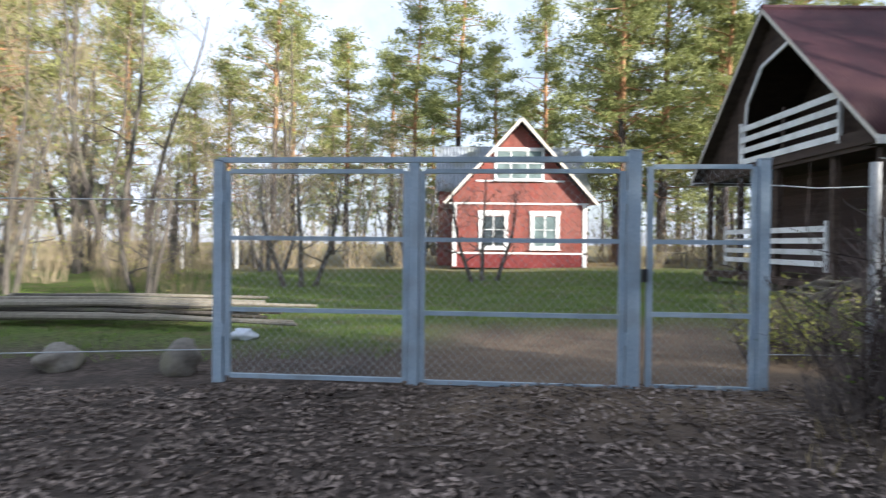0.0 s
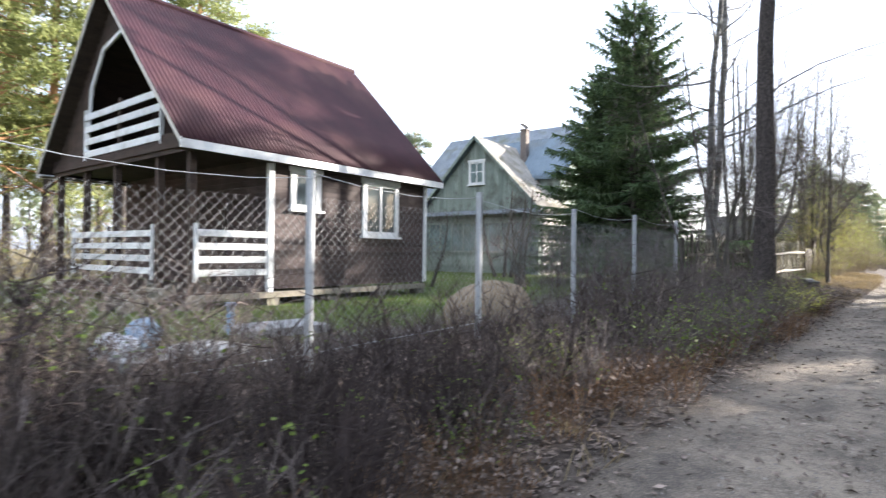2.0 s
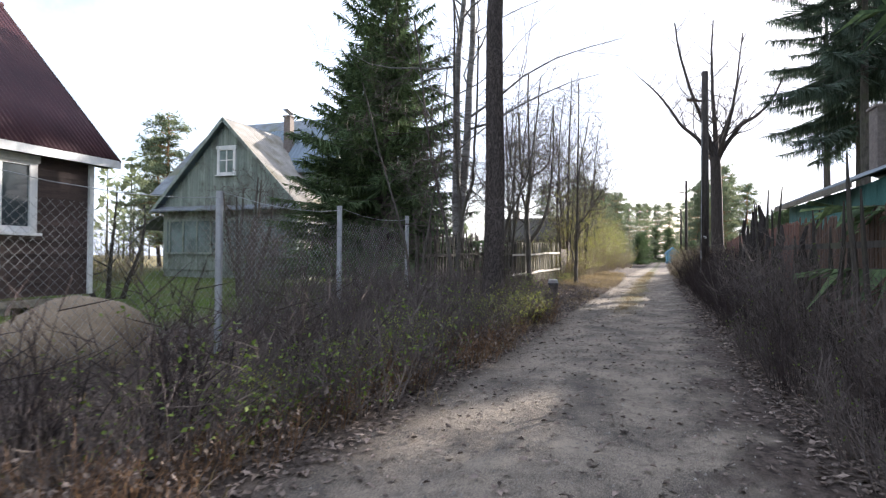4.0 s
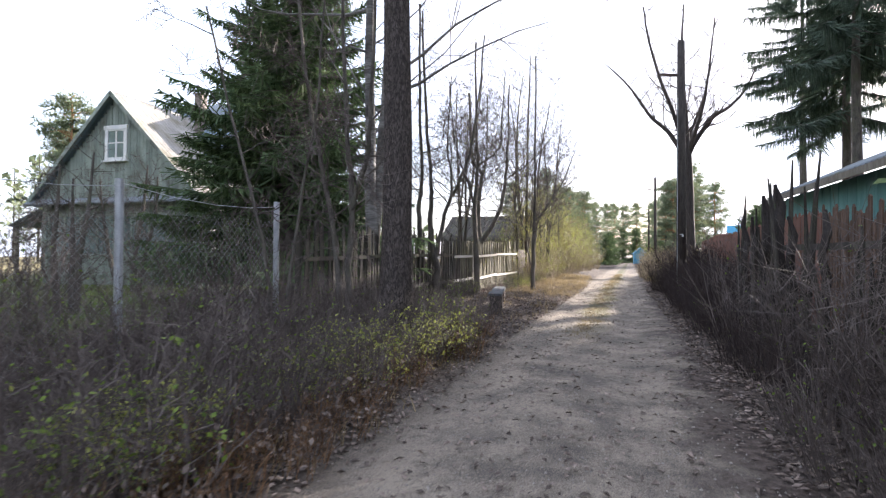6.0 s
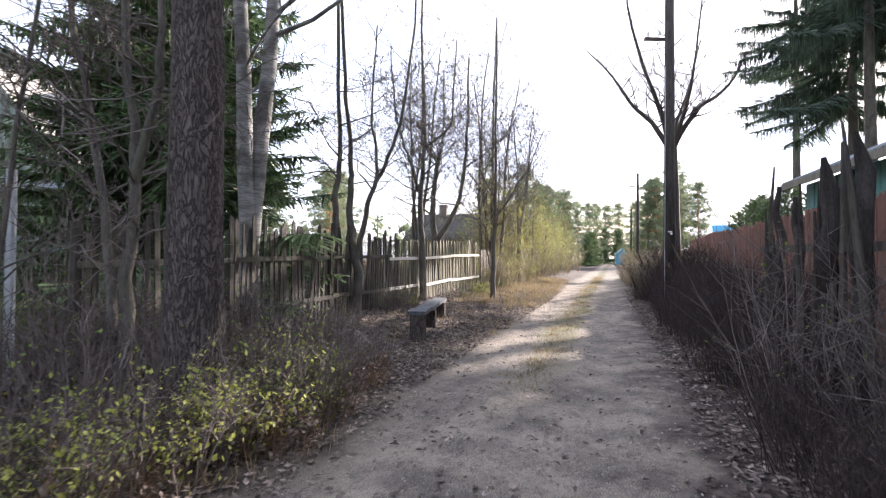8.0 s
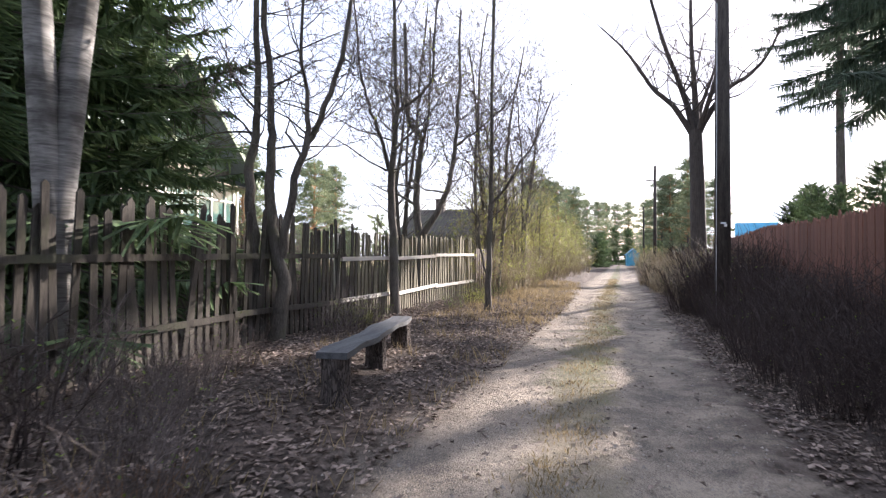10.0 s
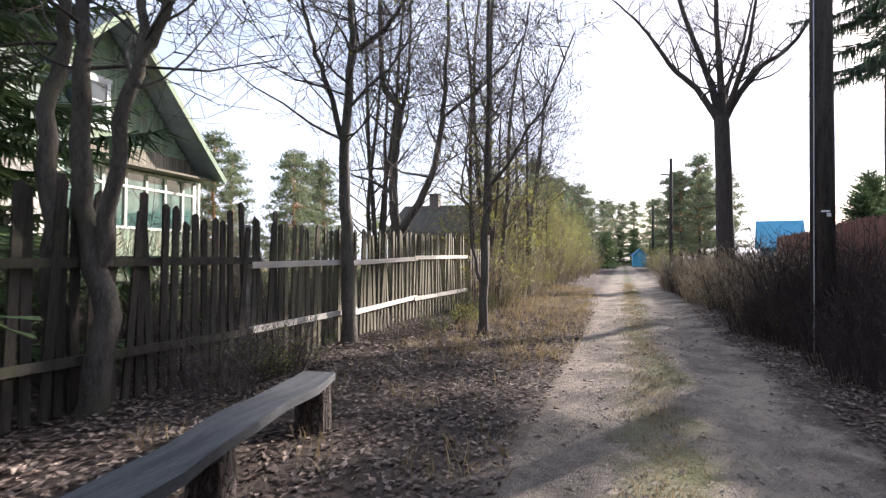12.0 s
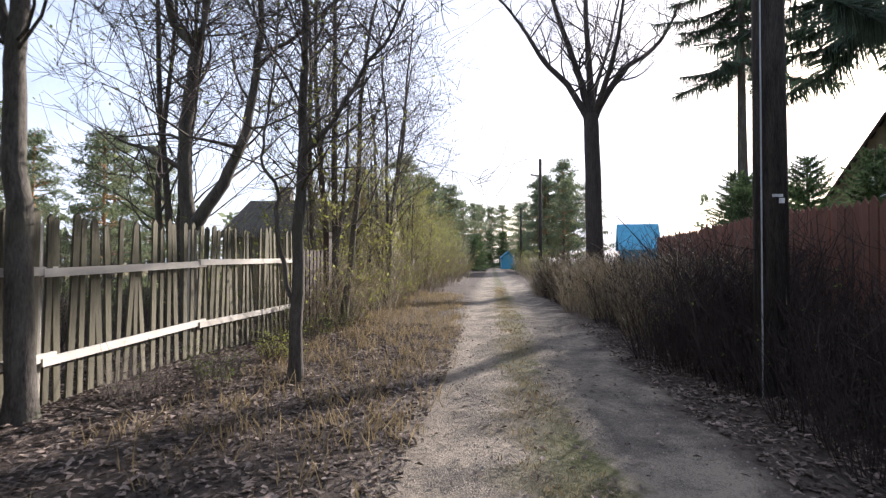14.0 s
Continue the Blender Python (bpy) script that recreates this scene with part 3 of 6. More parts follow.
def spruce_tree(label, height, r, low, radius, whorl=0.34, dense=20, seed=1, sparse=0.0, hang_by=0.45, group="", bark=None, needles=None):
    rnd.seed(seed)
    wood, green = Shape(), Shape()
    steps = 10
    pts = [Vector((0.02 * math.sin(i), 0.02 * math.cos(i * 1.7), -0.15 + (height + 0.15) * i / steps)) for i in range(steps + 1)]
    wood.tube(pts, [r * (1 - 0.95 * i / steps) + 0.01 for i in range(steps + 1)], 9)
    z = low
    while z < height - 0.2:
        t = (z - low) / (height - low)
        n = rnd.randint(5, 7)
        a0 = rnd.uniform(0, 6.28)
        for k in range(n):
            if rnd.random() < sparse:
                continue
            a = a0 + 2 * math.pi * k / n + rnd.uniform(-0.3, 0.3)
            L = radius * (1 - t) ** 0.58 * rnd.uniform(0.45, 1.22) + 0.2
            droop = (-0.32 if hang_by < 0.6 else -0.5) + 0.75 * t
            p = Vector((0, 0, z + rnd.uniform(-0.15, 0.15)))
            d = Vector((math.cos(a), math.sin(a), droop)).normalized()
            q1 = p + d * L * 0.55
            d2 = (d + Vector((0, 0, 0.28))).normalized()
            q2 = q1 + d2 * L * 0.45
            wood.tube([p, q1, q2], [0.03 * (1 - t) + 0.012, 0.016, 0.006], 3)
            c = max(5, int(dense * L / radius))
            needle_spray(green, p + d * L * 0.15, d, L * 0.5, L * 0.30 + 0.12, c)
            needle_spray(green, q1, d2, L * 0.5, L * 0.26 + 0.10, c)
            for _ in range(int(c * (2.2 if hang_by < 0.6 else 8.0))):
                q = p.lerp(q1, rnd.uniform(0.3, 1)) if rnd.random() < 0.6 else q1.lerp(q2, rnd.random())
                hang = rnd.uniform(0.12, hang_by)
                w = Vector((rnd.uniform(-1, 1), rnd.uniform(-1, 1), 0)).normalized() * (0.035 if hang_by < 0.6 else 0.02)
                green.face(q - w, q + w, q + w * 0.3 + Vector((rnd.uniform(-0.1, 0.1), rnd.uniform(-0.1, 0.1), -hang)))
        z += whorl * rnd.uniform(0.8, 1.2)
    tree = thing("spruce_tree", label, "spruce", pose(0, 0, -30), group)
    part("trunk", wood, bark or BARK, tree, smooth=True)
    part("crown", green, needles or SPRUCE, tree, "drooping dark green needled boughs", kind="stuff")
    return tree


def pine_tree(label, height, r, crown, radius, clumps=60, tufts=42, seed=1, group="", size=0.34, bark=None, cut_at=5, needles=None):
    """A pine: a long bare trunk and an uneven crown of needle clumps above the height crown."""
    rnd.seed(seed)
    low, top, green = Shape(), Shape(), Shape()
    steps = 12
    x = y = 0.0
    pts = []
    for i in range(steps + 1):
        pts.append(Vector((x, y, -0.15 + (height + 0.15) * i / steps)))
        x += rnd.uniform(-0.1, 0.1)
        y += rnd.uniform(-0.1, 0.1)
    radii = [r * (1.2 if i == 0 else 1) * (1 - 0.8 * i / steps) for i in range(steps + 1)]
    cut = cut_at
    low.tube(pts[:cut + 1], radii[:cut + 1], 10)
    top.tube(pts[cut:], radii[cut:], 8)
    for c in range(clumps):
        t = (c + rnd.random()) / clumps
        z = crown + (height - crown) * t
        i = min(int(z / height * steps), steps - 1)
        q = pts[i].lerp(pts[i + 1], z / height * steps - i)
        a = rnd.uniform(0, 6.28)
        L = radius * (1 - 0.7 * t ** 2) * rnd.uniform(0.25, 1.1)
        d = Vector((math.cos(a), math.sin(a), rnd.uniform(-0.15, 0.45)))
        e = q + d * L
        midp = q.lerp(e, 0.5) + Vector((0, 0, rnd.uniform(-0.1, 0.2)))
        top.tube([q, midp, e], [0.05 * (1 - t) + 0.02, 0.025, 0.01], 3)
        cr = rnd.uniform(0.35, 0.75) * (radius / 2.4)
        for _ in range(tufts):
            g = Vector((rnd.gauss(0, 0.5), rnd.gauss(0, 0.5), rnd.gauss(0, 0.2))) * cr
            o = e + g - d * rnd.uniform(0, 0.5) * cr
            for _ in range(4):
                w = Vector((rnd.gauss(0, 1), rnd.gauss(0, 1), rnd.gauss(0.25, 0.8))).normalized()
                b = w.cross(Vector((rnd.uniform(-1, 1), rnd.uniform(-1, 1), rnd.uniform(-1, 1)))).normalized() * size * 0.13
                green.face(o - b, o + b, o + w * size * rnd.uniform(0.6, 1.2))
    tree = thing("pine_tree", label, "pine", pose(0, 0, -30), group)
    part("lower_trunk", low, bark or PINEBARK, tree, smooth=True)
    part("upper_trunk", top, PINETOP, tree, "orange flaking upper bark and limbs", smooth=True)
    part("crown", green, needles or PINE, tree, "loose needle clumps", kind="stuff")
    return tree


def shrub(label, height, radius, stems, seed, material, leafy=0.0, leafmat=None, leaf=0.05, group="", kids=4, thick=0.007, name="shrub"):
    rnd.seed(seed)
    s, leaves = Shape(), Shape()
    for _ in range(stems):
        a, q = rnd.uniform(0, 6.28), radius * math.sqrt(rnd.random()) * 0.6
        p = Vector((math.cos(a) * q, math.sin(a) * q, -0.05))
        d = Vector((math.cos(a) * rnd.uniform(0, 0.55), math.sin(a) * rnd.uniform(0, 0.55), 1))
        h = height * rnd.uniform(0.5, 1.1)
        pts, _ = wander(p, d, h, 4, 0.15, 0.02)
        s.tube(pts, [thick, thick * 0.85, thick * 0.65, thick * 0.45, 0.002], 3)
        for k in range(kids):
            i = rnd.randint(1, 3)
            sp = pts[i].lerp(pts[i + 1], rnd.random())
            d2 = Vector((rnd.uniform(-1, 1), rnd.uniform(-1, 1), rnd.uniform(0.1, 1.1)))
            tp, _ = wander(sp, d2, h * rnd.uniform(0.14, 0.42), 2, 0.2, 0.05)
            s.tube(tp, [thick * 0.5, thick * 0.4, 0.0015], 3)
            if leafy and rnd.random() < leafy:
                for _ in range(rnd.randint(1, 4)):
                    leaf_at(leaves, tp[rnd.randint(1, 2)] + Vector((rnd.gauss(0, 0.03), rnd.gauss(0, 0.03), rnd.gauss(0, 0.03))), leaf * rnd.uniform(0.6, 1.4))
    bush = thing(name, label, "weed" if name == "dead_weed" else "shrub", pose(0, 0, -30), group)
    part("brushwood", s, material, bush, kind="stuff")
    if leaves.f:
        part("foliage", leaves, leafmat or YOUNGLEAF, bush, "sparse young leaves", kind="stuff")
    return bush


def plant(model, x, y, turn=0.0, scale=1.0, tilt=0.0, dz=0.0):
    ob = copy_thing(model, pose(x, y, gz(x, y) - 0.03 + dz, tilt, tilt * 0.5, turn))
    ob.scale = (scale, scale, scale)
    return ob


def discard(*models):
    for model in models:
        for o in (*model.children_recursive, model):
            bpy.data.objects.remove(o)

# ---- windows and walls ----


def window(parent, x0, x1, z0, z1, face, axis=1, out=-1, frame_w=0.11, bars=(1, 0), pane=None, paint=None, sill=True, name="window"):
    """A framed window on a wall whose outer face is at face; axis 1: the wall runs along x, 0: along y; out: the way it faces."""
    paint, pane = paint or WHITE, pane or PANE
    g = Shape()
    f = frame_w
    w = thing(name, "white-painted timber window" if paint is WHITE else "weathered timber window", "", pose(0, 0, 0))
    w.parent = parent

    def bar(nm, a0, a1, b0, b1, depth=0.06, proud=0.03):
        c = face + out * (proud - depth / 2 + 0.02)
        t = Shape()
        if axis == 1:
            t.box((a0 + a1) / 2, c, (b0 + b1) / 2, a1 - a0, depth, b1 - b0)
        else:
            t.box(c, (a0 + a1) / 2, (b0 + b1) / 2, depth, a1 - a0, b1 - b0)
        part(nm, t, paint, w)
    bar("jamb", x0, x0 + f, z0, z1)
    bar("jamb", x1 - f, x1, z0, z1)
    bar("head", x0 - 0.04, x1 + 0.04, z1, z1 + f, 0.08, 0.05)
    bar("top_rail", x0 + f, x1 - f, z1 - 0.06, z1, 0.05, 0.02)
    bar("bottom_rail", x0 + f, x1 - f, z0, z0 + f * 0.8)
    nx, nz = bars
    for i in range(nx):
        c = x0 + (x1 - x0) * (i + 1) / (nx + 1)
        bar("mullion", c - 0.035, c + 0.035, z0 + f * 0.8, z1 - 0.06, 0.05, 0.01)
    for i in range(nz):
        c = z0 + (z1 - z0) * (i + 1.3) / (nz + 1.3)
        bar("glazing_bar", x0 + f, x1 - f, c - 0.022, c + 0.022, 0.04, 0.004)
    if axis == 1:
        g.box((x0 + x1) / 2, face + out * 0.008, (z0 + z1) / 2, x1 - x0 - f, 0.012, z1 - z0 - f)
    else:
        g.box(face + out * 0.008, (x0 + x1) / 2, (z0 + z1) / 2, 0.012, x1 - x0 - f, z1 - z0 - f)
    part("pane", g, pane, w, "reflecting glass")
    if sill:
        t = Shape()
        if axis == 1:
            t.box((x0 + x1) / 2, face + out * 0.06, z0 - 0.03, x1 - x0 + 0.1, 0.14, 0.05)
        else:
            t.box(face + out * 0.06, (x0 + x1) / 2, z0 - 0.03, 0.14, x1 - x0 + 0.1, 0.05)
        part("sill", t, paint, w)
    return w


def boards_x(parent, x0, x1, z0, z1, face, out, material, h=0.145, name="board"):
    """Lapped horizontal boards on a wall along x."""
    n = max(1, round((z1 - z0) / h))
    h = (z1 - z0) / n
    for i in range(n):
        zc = z0 + h * (i + 0.5)
        s = Shape()
        s.box((x0 + x1) / 2, 0, 0, x1 - x0, 0.022, h * 0.97, Matrix.Rotation(0.055 * -out, 3, "X"))
        ob = part(name, s, material, parent)
        ob.location = (0, face + out * 0.014, zc)


def boards_y(parent, y0, y1, z0, z1, face, out, material, h=0.145, name="board"):
    n = max(1, round((z1 - z0) / h))
    h = (z1 - z0) / n
    for i in range(n):
        s = Shape().box(0, (y0 + y1) / 2, 0, 0.022, y1 - y0, h * 0.97, Matrix.Rotation(0.055 * out, 3, "Y"))
        ob = part(name, s, material, parent)
        ob.location = (face + out * 0.014, 0, z0 + h * (i + 0.5))


def uprights(parent, a0, a1, low, top, face, axis, out, material, w=0.14, name="board"):
    """Upright boards whose tops follow top(a)."""
    n = max(1, round((a1 - a0) / w))
    w = (a1 - a0) / n
    for i in range(n):
        c = a0 + w * (i + 0.5)
        z = top(c)
        if z - low < 0.05:
            continue
        s = Shape()
        if axis == 1:
            s.box(c, face + out * (0.011 + 0.004 * (i % 2)), (low + z) / 2, w * 0.94, 0.022, z - low)
        else:
            s.box(face + out * (0.011 + 0.004 * (i % 2)), c, (low + z) / 2, 0.022, w * 0.94, z - low)
        part(name, s, material, parent)


def brick_stack(parent, x, y, z0, z1, w, material, name="chimney"):
    s = Shape()
    n = round((z1 - z0) / 0.09)
    for i in range(n):
        z = z0 + 0.09 * i + 0.04
        for k in range(2):
            o = (k - 0.5) * w * 0.5
            if i % 2:
                s.box(x + o, y, z, w * 0.49, w, 0.078)
            else:
                s.box(x, y + o, z, w, w * 0.49, 0.078)
    s.box(x, y, (z0 + z1) / 2, w * 0.94, w * 0.94, z1 - z0)
    s.box(x, y, z1 + 0.03, w + 0.1, w + 0.1, 0.06)
    return part(name, s, material, parent)


# ---- brown house with the balcony ----
bh = thing("brown_house", "dark brown timber cottage with wine-red corrugated roof and white-railed balcony", "house", pose(0, 0, 0))
X0, XW, X1, Y0, Y1, ZF, ZE, ZR, YR = 8.6, 10.40, 15.66, 10.9, 18.1, 0.62, 3.62, 7.62, 14.5
core = Shape()
core.box((XW + X1) / 2, (Y0 + Y1) / 2, (ZF + ZE) / 2, X1 - XW - 0.04, Y1 - Y0 - 0.04, ZE - ZF)
part("wall", core, BROWN, bh)
boards_x(bh, XW + 0.04, X1, ZF, ZE + 0.12, Y0, -1, BROWN)
boards_y(bh, Y0 + 0.04, Y1, ZF, ZE, XW, -1, BROWN)
# porch deck, beams and piers
for i in range(12):
    part("deck_board", Shape().box(X0 + 0.15 * i + 0.07, (Y0 + Y1) / 2, ZF - 0.03, 0.142, Y1 - Y0, 0.045), DARKWOOD, bh)
part("sill_beam", Shape().box((X0 + X1) / 2, Y0 - 0.01, ZF - 0.12, X1 - X0, 0.16, 0.13), PALEWOOD, bh, "mossy pale edge beam")
part("sill_beam", Shape().box(X0, (Y0 + Y1) / 2, ZF - 0.12, 0.16, Y1 - Y0, 0.13), DARKWOOD, bh)
for px in (8.7, 10.5, 12.2, 13.9, 15.5):
    for py in (11.0, 14.5, 18.0):
        part("pier", Shape().box(px, py, 0.2, 0.3, 0.3, 0.68), STONE, bh)
# balcony floor, ceiling beam, posts
part("balcony_floor", Shape().box((X0 + XW) / 2 - 0.05, (Y0 + Y1) / 2, ZE - 0.06, XW - X0 + 0.1, Y1 - Y0, 0.14), DARKWOOD, bh)
part("balcony_fascia", Shape().box(X0 - 0.03, (Y0 + Y1) / 2, ZE - 0.02, 0.05, Y1 - Y0 + 0.1, 0.42), DARKWOOD, bh)
for py, m in ((10.98, DARKWOOD), (12.3, DARKWOOD), (14.4, DARKWOOD), (16.2, DARKWOOD), (18.02, DARKWOOD)):
    part("porch_post", Shape().box(X0 + 0.08, py, (ZF + ZE) / 2, 0.14, 0.14, ZE - ZF), m, bh)
part("corner_post", Shape().box(XW, Y0 - 0.03, (ZF + ZE) / 2 - 0.02, 0.13, 0.12, ZE - ZF + 0.1), WHITE, bh, "white-painted corner post")
part("corner_post", Shape().box(X1, Y0 - 0.03, (ZF + ZE) / 2, 0.10, 0.10, ZE - ZF), WHITE, bh)


def railing(parent, a, b, z0, z1, bars, posts):
    a, b = Vector(a), Vector(b)
    r = thing("railing", "", "", pose(0, 0, 0))
    r.parent = parent
    for i in range(bars):
        z = z0 + (z1 - z0) * (i + 0.5) / bars
        part("rail", Shape().beam((a.x, a.y, z), (b.x, b.y, z), 0.03, (z1 - z0) / bars * 0.5), WHITE, r)
    for t in posts:
        p = a.lerp(b, t)
        part("post", Shape().box(p.x + 0.03, p.y + 0.03, (z0 + z1) / 2, 0.07, 0.07, z1 - z0 + 0.1), DARKWOOD if 0 < t < 1 else WHITE, r)


railing(bh, (X0 + 0.1, Y0 - 0.05, 0), (XW - 0.08, Y0 - 0.05, 0), ZF + 0.25, ZF + 1.32, 4, (0,))
railing(bh, (X0, 12.45, 0), (X0, 16.9, 0), ZF + 0.25, ZF + 1.32, 4, (0.0, 0.5, 1.0))
railing(bh, (X0 - 0.06, 12.0, 0), (X0 - 0.06, 16.0, 0), ZE + 0.02, ZE + 1.25, 4, (0, 0.5, 1))
# gable: dark boards either side of the balcony opening, white trim round it
slope = (ZR - ZE) / (YR - 10.6)


def roof_z(y):
    return ZR - abs(y - YR) * slope - 0.12


open_line = [(16.0, ZE), (15.75, 5.4), (15.05, 6.25), (13.7, 6.55), (12.6, 5.45)]


def opening_top(y):
    for (ya, za), (yb, zb) in zip(open_line, open_line[1:]):
        if yb <= y <= ya:
            return zb + (za - zb) * (y - yb) / (ya - yb)
    return None


for i in range(50):
    y = 10.75 + 0.15 * (i + 0.5)
    if y > 18.2:
        break
    o = opening_top(y)
    z0 = o if o else ZE + 0.16
    if 11.5 < y < 12.6:
        continue
    if roof_z(y) - z0 > 0.05:
        part("board", Shape().box(X0 + 0.02, y, (z0 + roof_z(y)) / 2, 0.025, 0.143, roof_z(y) - z0), DARKWOOD, bh)
trim = Shape()
for (ya, za), (yb, zb) in zip(open_line[:-1], open_line[1:-1]):
    trim.beam((X0 - 0.02, ya, za), (X0 - 0.02, yb, zb), 0.05, 0.09)
part("opening_trim", trim, WHITE, bh)
inner = Shape()
inner.slab([(11.2, ZE), (17.8, ZE), (YR, ZR - 0.25)], 0, XW - 0.06, XW)
part("inner_gable_wall", inner, DARKWOOD, bh)
part("far_gable", Shape().slab([(10.9, ZE), (18.1, ZE), (YR, ZR - 0.2)], 0, X1 - 0.1, X1), BROWN, bh)
RX0, RX1 = 8.22, 16.12
for e, sgn in ((10.55, 1), (18.45, -1)):
    ez = ZR - abs(e - YR) * slope
    a, b = ((RX0, e, ez), (RX1, e, ez)) if sgn > 0 else ((RX1, e, ez), (RX0, e, ez))
    c, d = ((RX1, YR, ZR), (RX0, YR, ZR)) if sgn > 0 else ((RX0, YR, ZR), (RX1, YR, ZR))
    part("roof_slope", Shape().corrugated(a, b, c, d, 0.105, 0.017, 4), ROOFBROWN, bh, "wine-red corrugated sheets with painted dapples of sunlight", smooth=True)
    part("roof_lining", Shape().slab([(e, ez - 0.05), (YR, ZR - 0.05), (YR, ZR - 0.1), (e, ez - 0.1)], 0, RX0 + 0.05, RX1 - 0.05), DARKWOOD, bh)
    part("fascia", Shape().box((RX0 + RX1) / 2, e + sgn * 0.0, ez - 0.11, RX1 - RX0, 0.035, 0.17), WHITE, bh, "white-painted eaves board")
    part("soffit", Shape().box((RX0 + RX1) / 2, e + sgn * 0.2, ez - 0.17, RX1 - RX0 - 0.1, 0.36, 0.02), DARKWOOD, bh)
    for gx, mat in ((RX0 + 0.02, RAILWOOD), (RX1 - 0.02, DARKWOOD)):
        part("verge_board", Shape().beam((gx, e, ez - 0.07), (gx, YR, ZR - 0.07), 0.03, 0.10), mat, bh)
part("ridge_cap", Shape().tube([Vector((RX0, YR, ZR - 0.02)), Vector((RX1, YR, ZR - 0.02))], [0.09, 0.09], 8), ROOFBROWN, bh)
window(bh, 10.92, 11.78, 2.42, 3.28, Y0 - 0.028, bars=(0, 0), frame_w=0.14)
window(bh, 13.15, 14.5, 1.88, 3.25, Y0 - 0.028, bars=(1, 0), frame_w=0.15)
part("porch_door", Shape().box(XW - 0.04, 13.0, ZF + 1.0, 0.05, 0.85, 2.0), DARKWOOD, bh)
steps = thing("porch_steps", "grey weathered wooden steps up to the porch", "steps", pose(X0 - 0.05, 11.75, gz(8.2, 11.7)))
for sy in (-0.42, 0.42):
    part("stringer", Shape().beam((-1.05, sy, 0.02), (0.0, sy, 0.42), 0.06, 0.2), PALEWOOD, steps)
for i in range(3):
    part("tread", Shape().box(-0.85 + 0.32 * i, 0, 0.14 + 0.13 * i, 0.28, 0.84, 0.04), PALEWOOD, steps)

# ---- red house ----
rh = thing("red_house", "small red weatherboarded cottage with steep white-edged gable", "house", pose(0.46, 27.5, 0.18))
W, HE, HA = 6.65, 3.2, 7.35
half = W / 2
hs = (HA - HE) / (half + 0.42)
part("wall", Shape().slab([(0, 0.05), (W, 0.05), (W, HE - 0.1), (half, HA - 0.35), (0, HE - 0.1)], 1, 0.04, 9.0), RED, rh)
part("plinth", Shape().box(half, 0.02, 0.36, W + 0.06, 0.1, 0.7), REDBASE, rh)
uprights(rh, 0.0, W, 0.72, lambda a: HE - 0.02, 0.0, 1, -1, RED)
uprights(rh, 0.0, W, HE + 0.02, lambda a: HA - 0.2 - abs(a - half) * hs, 0.0, 1, -1, RED)
for z, w in ((0.74, W), (HE, W + 0.3), (4.32, 4.4)):
    part("string_course", Shape().box(half, -0.04, z, w, 0.05, 0.09), WHITE, rh)
for cx in (0.1, W - 0.1):
    part("corner_board", Shape().box(cx, -0.035, 1.62, 0.2, 0.06, 3.1), WHITE, rh)
for sgn in (-1, 1):
    e = half + sgn * (half + 0.42)
    part("roof_slope", Shape().slab([(e, HE), (half, HA), (half, HA + 0.07), (e, HE + 0.07)], 1, -0.45, 9.3), SLATE, rh)
    part("verge_board", Shape().beam((e, -0.45, HE - 0.03), (half, -0.45, HA - 0.03), 0.04, 0.14), RAILWOOD, rh, "pale painted verge board")
# cross wing with its slate roof
part("wing_wall", Shape().box(half, 5.2, 1.6, W + 1.6, 4.6, 3.2), RED, rh)
for ya, yb in ((2.4, 5.2), (8.0, 5.2)):
    s = Shape()
    sheet = ((-0.9, ya, 4.0), (W + 0.9, ya, 4.0), (W + 0.9, yb, 6.9), (-0.9, yb, 6.9))
    if ya > yb:
        sheet = (sheet[1], sheet[0], sheet[3], sheet[2])
    part("wing_roof", s.corrugated(*sheet, 0.2, 0.03, 5), SLATE, rh, "grey corrugated slate sheets", smooth=True)
part("wing_gable", Shape().slab([(2.6, 3.1), (7.8, 3.1), (7.8, 4.0), (5.2, 6.7), (2.6, 4.0)], 0, -0.7, W + 0.7), RED, rh)
window(rh, 1.3, 2.75, 0.95, 2.65, -0.03, bars=(1, 1), frame_w=0.2, pane=PANE)
window(rh, 3.85, 5.3, 0.95, 2.65, -0.03, bars=(1, 1), frame_w=0.2, pane=PANEPALE)
window(rh, 2.05, 4.5, 4.35, 5.85, -0.03, bars=(2, 1), frame_w=0.12, pane=PANEPALE)

# ---- grey-green house ----
gh = thing("grey_green_house", "faded green boarded house with mossy slate gable roof", "house", pose(27.0, 13.2, 0.2))
GW, GA, GE = 7.2, 7.35, 3.35
gm = GW / 2
gs = (GA - GE) / (gm + 0.35)
part("wall", Shape().slab([(0, 0.0), (GW, 0.0), (GW, GE), (gm, GA - 0.3), (0, GE)], 0, 0.04, 5.0), GREYGREEN, gh)
uprights(gh, 0.0, GW, 0.6, lambda a: GE - 0.05, 0.0, 0, -1, GREYGREEN)
uprights(gh, 0.0, GW, GE + 0.05, lambda a: GA - 0.15 - abs(a - gm) * gs, -0.03, 0, -1, GREYGREEN)
part("string_course", Shape().box(-0.06, gm, GE, 0.08, GW + 0.1, 0.12), GREYGREEN, gh)
# limewash on the sunward side, its sunlit brightness put into the tone
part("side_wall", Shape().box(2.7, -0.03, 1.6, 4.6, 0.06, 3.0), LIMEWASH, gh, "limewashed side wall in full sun")
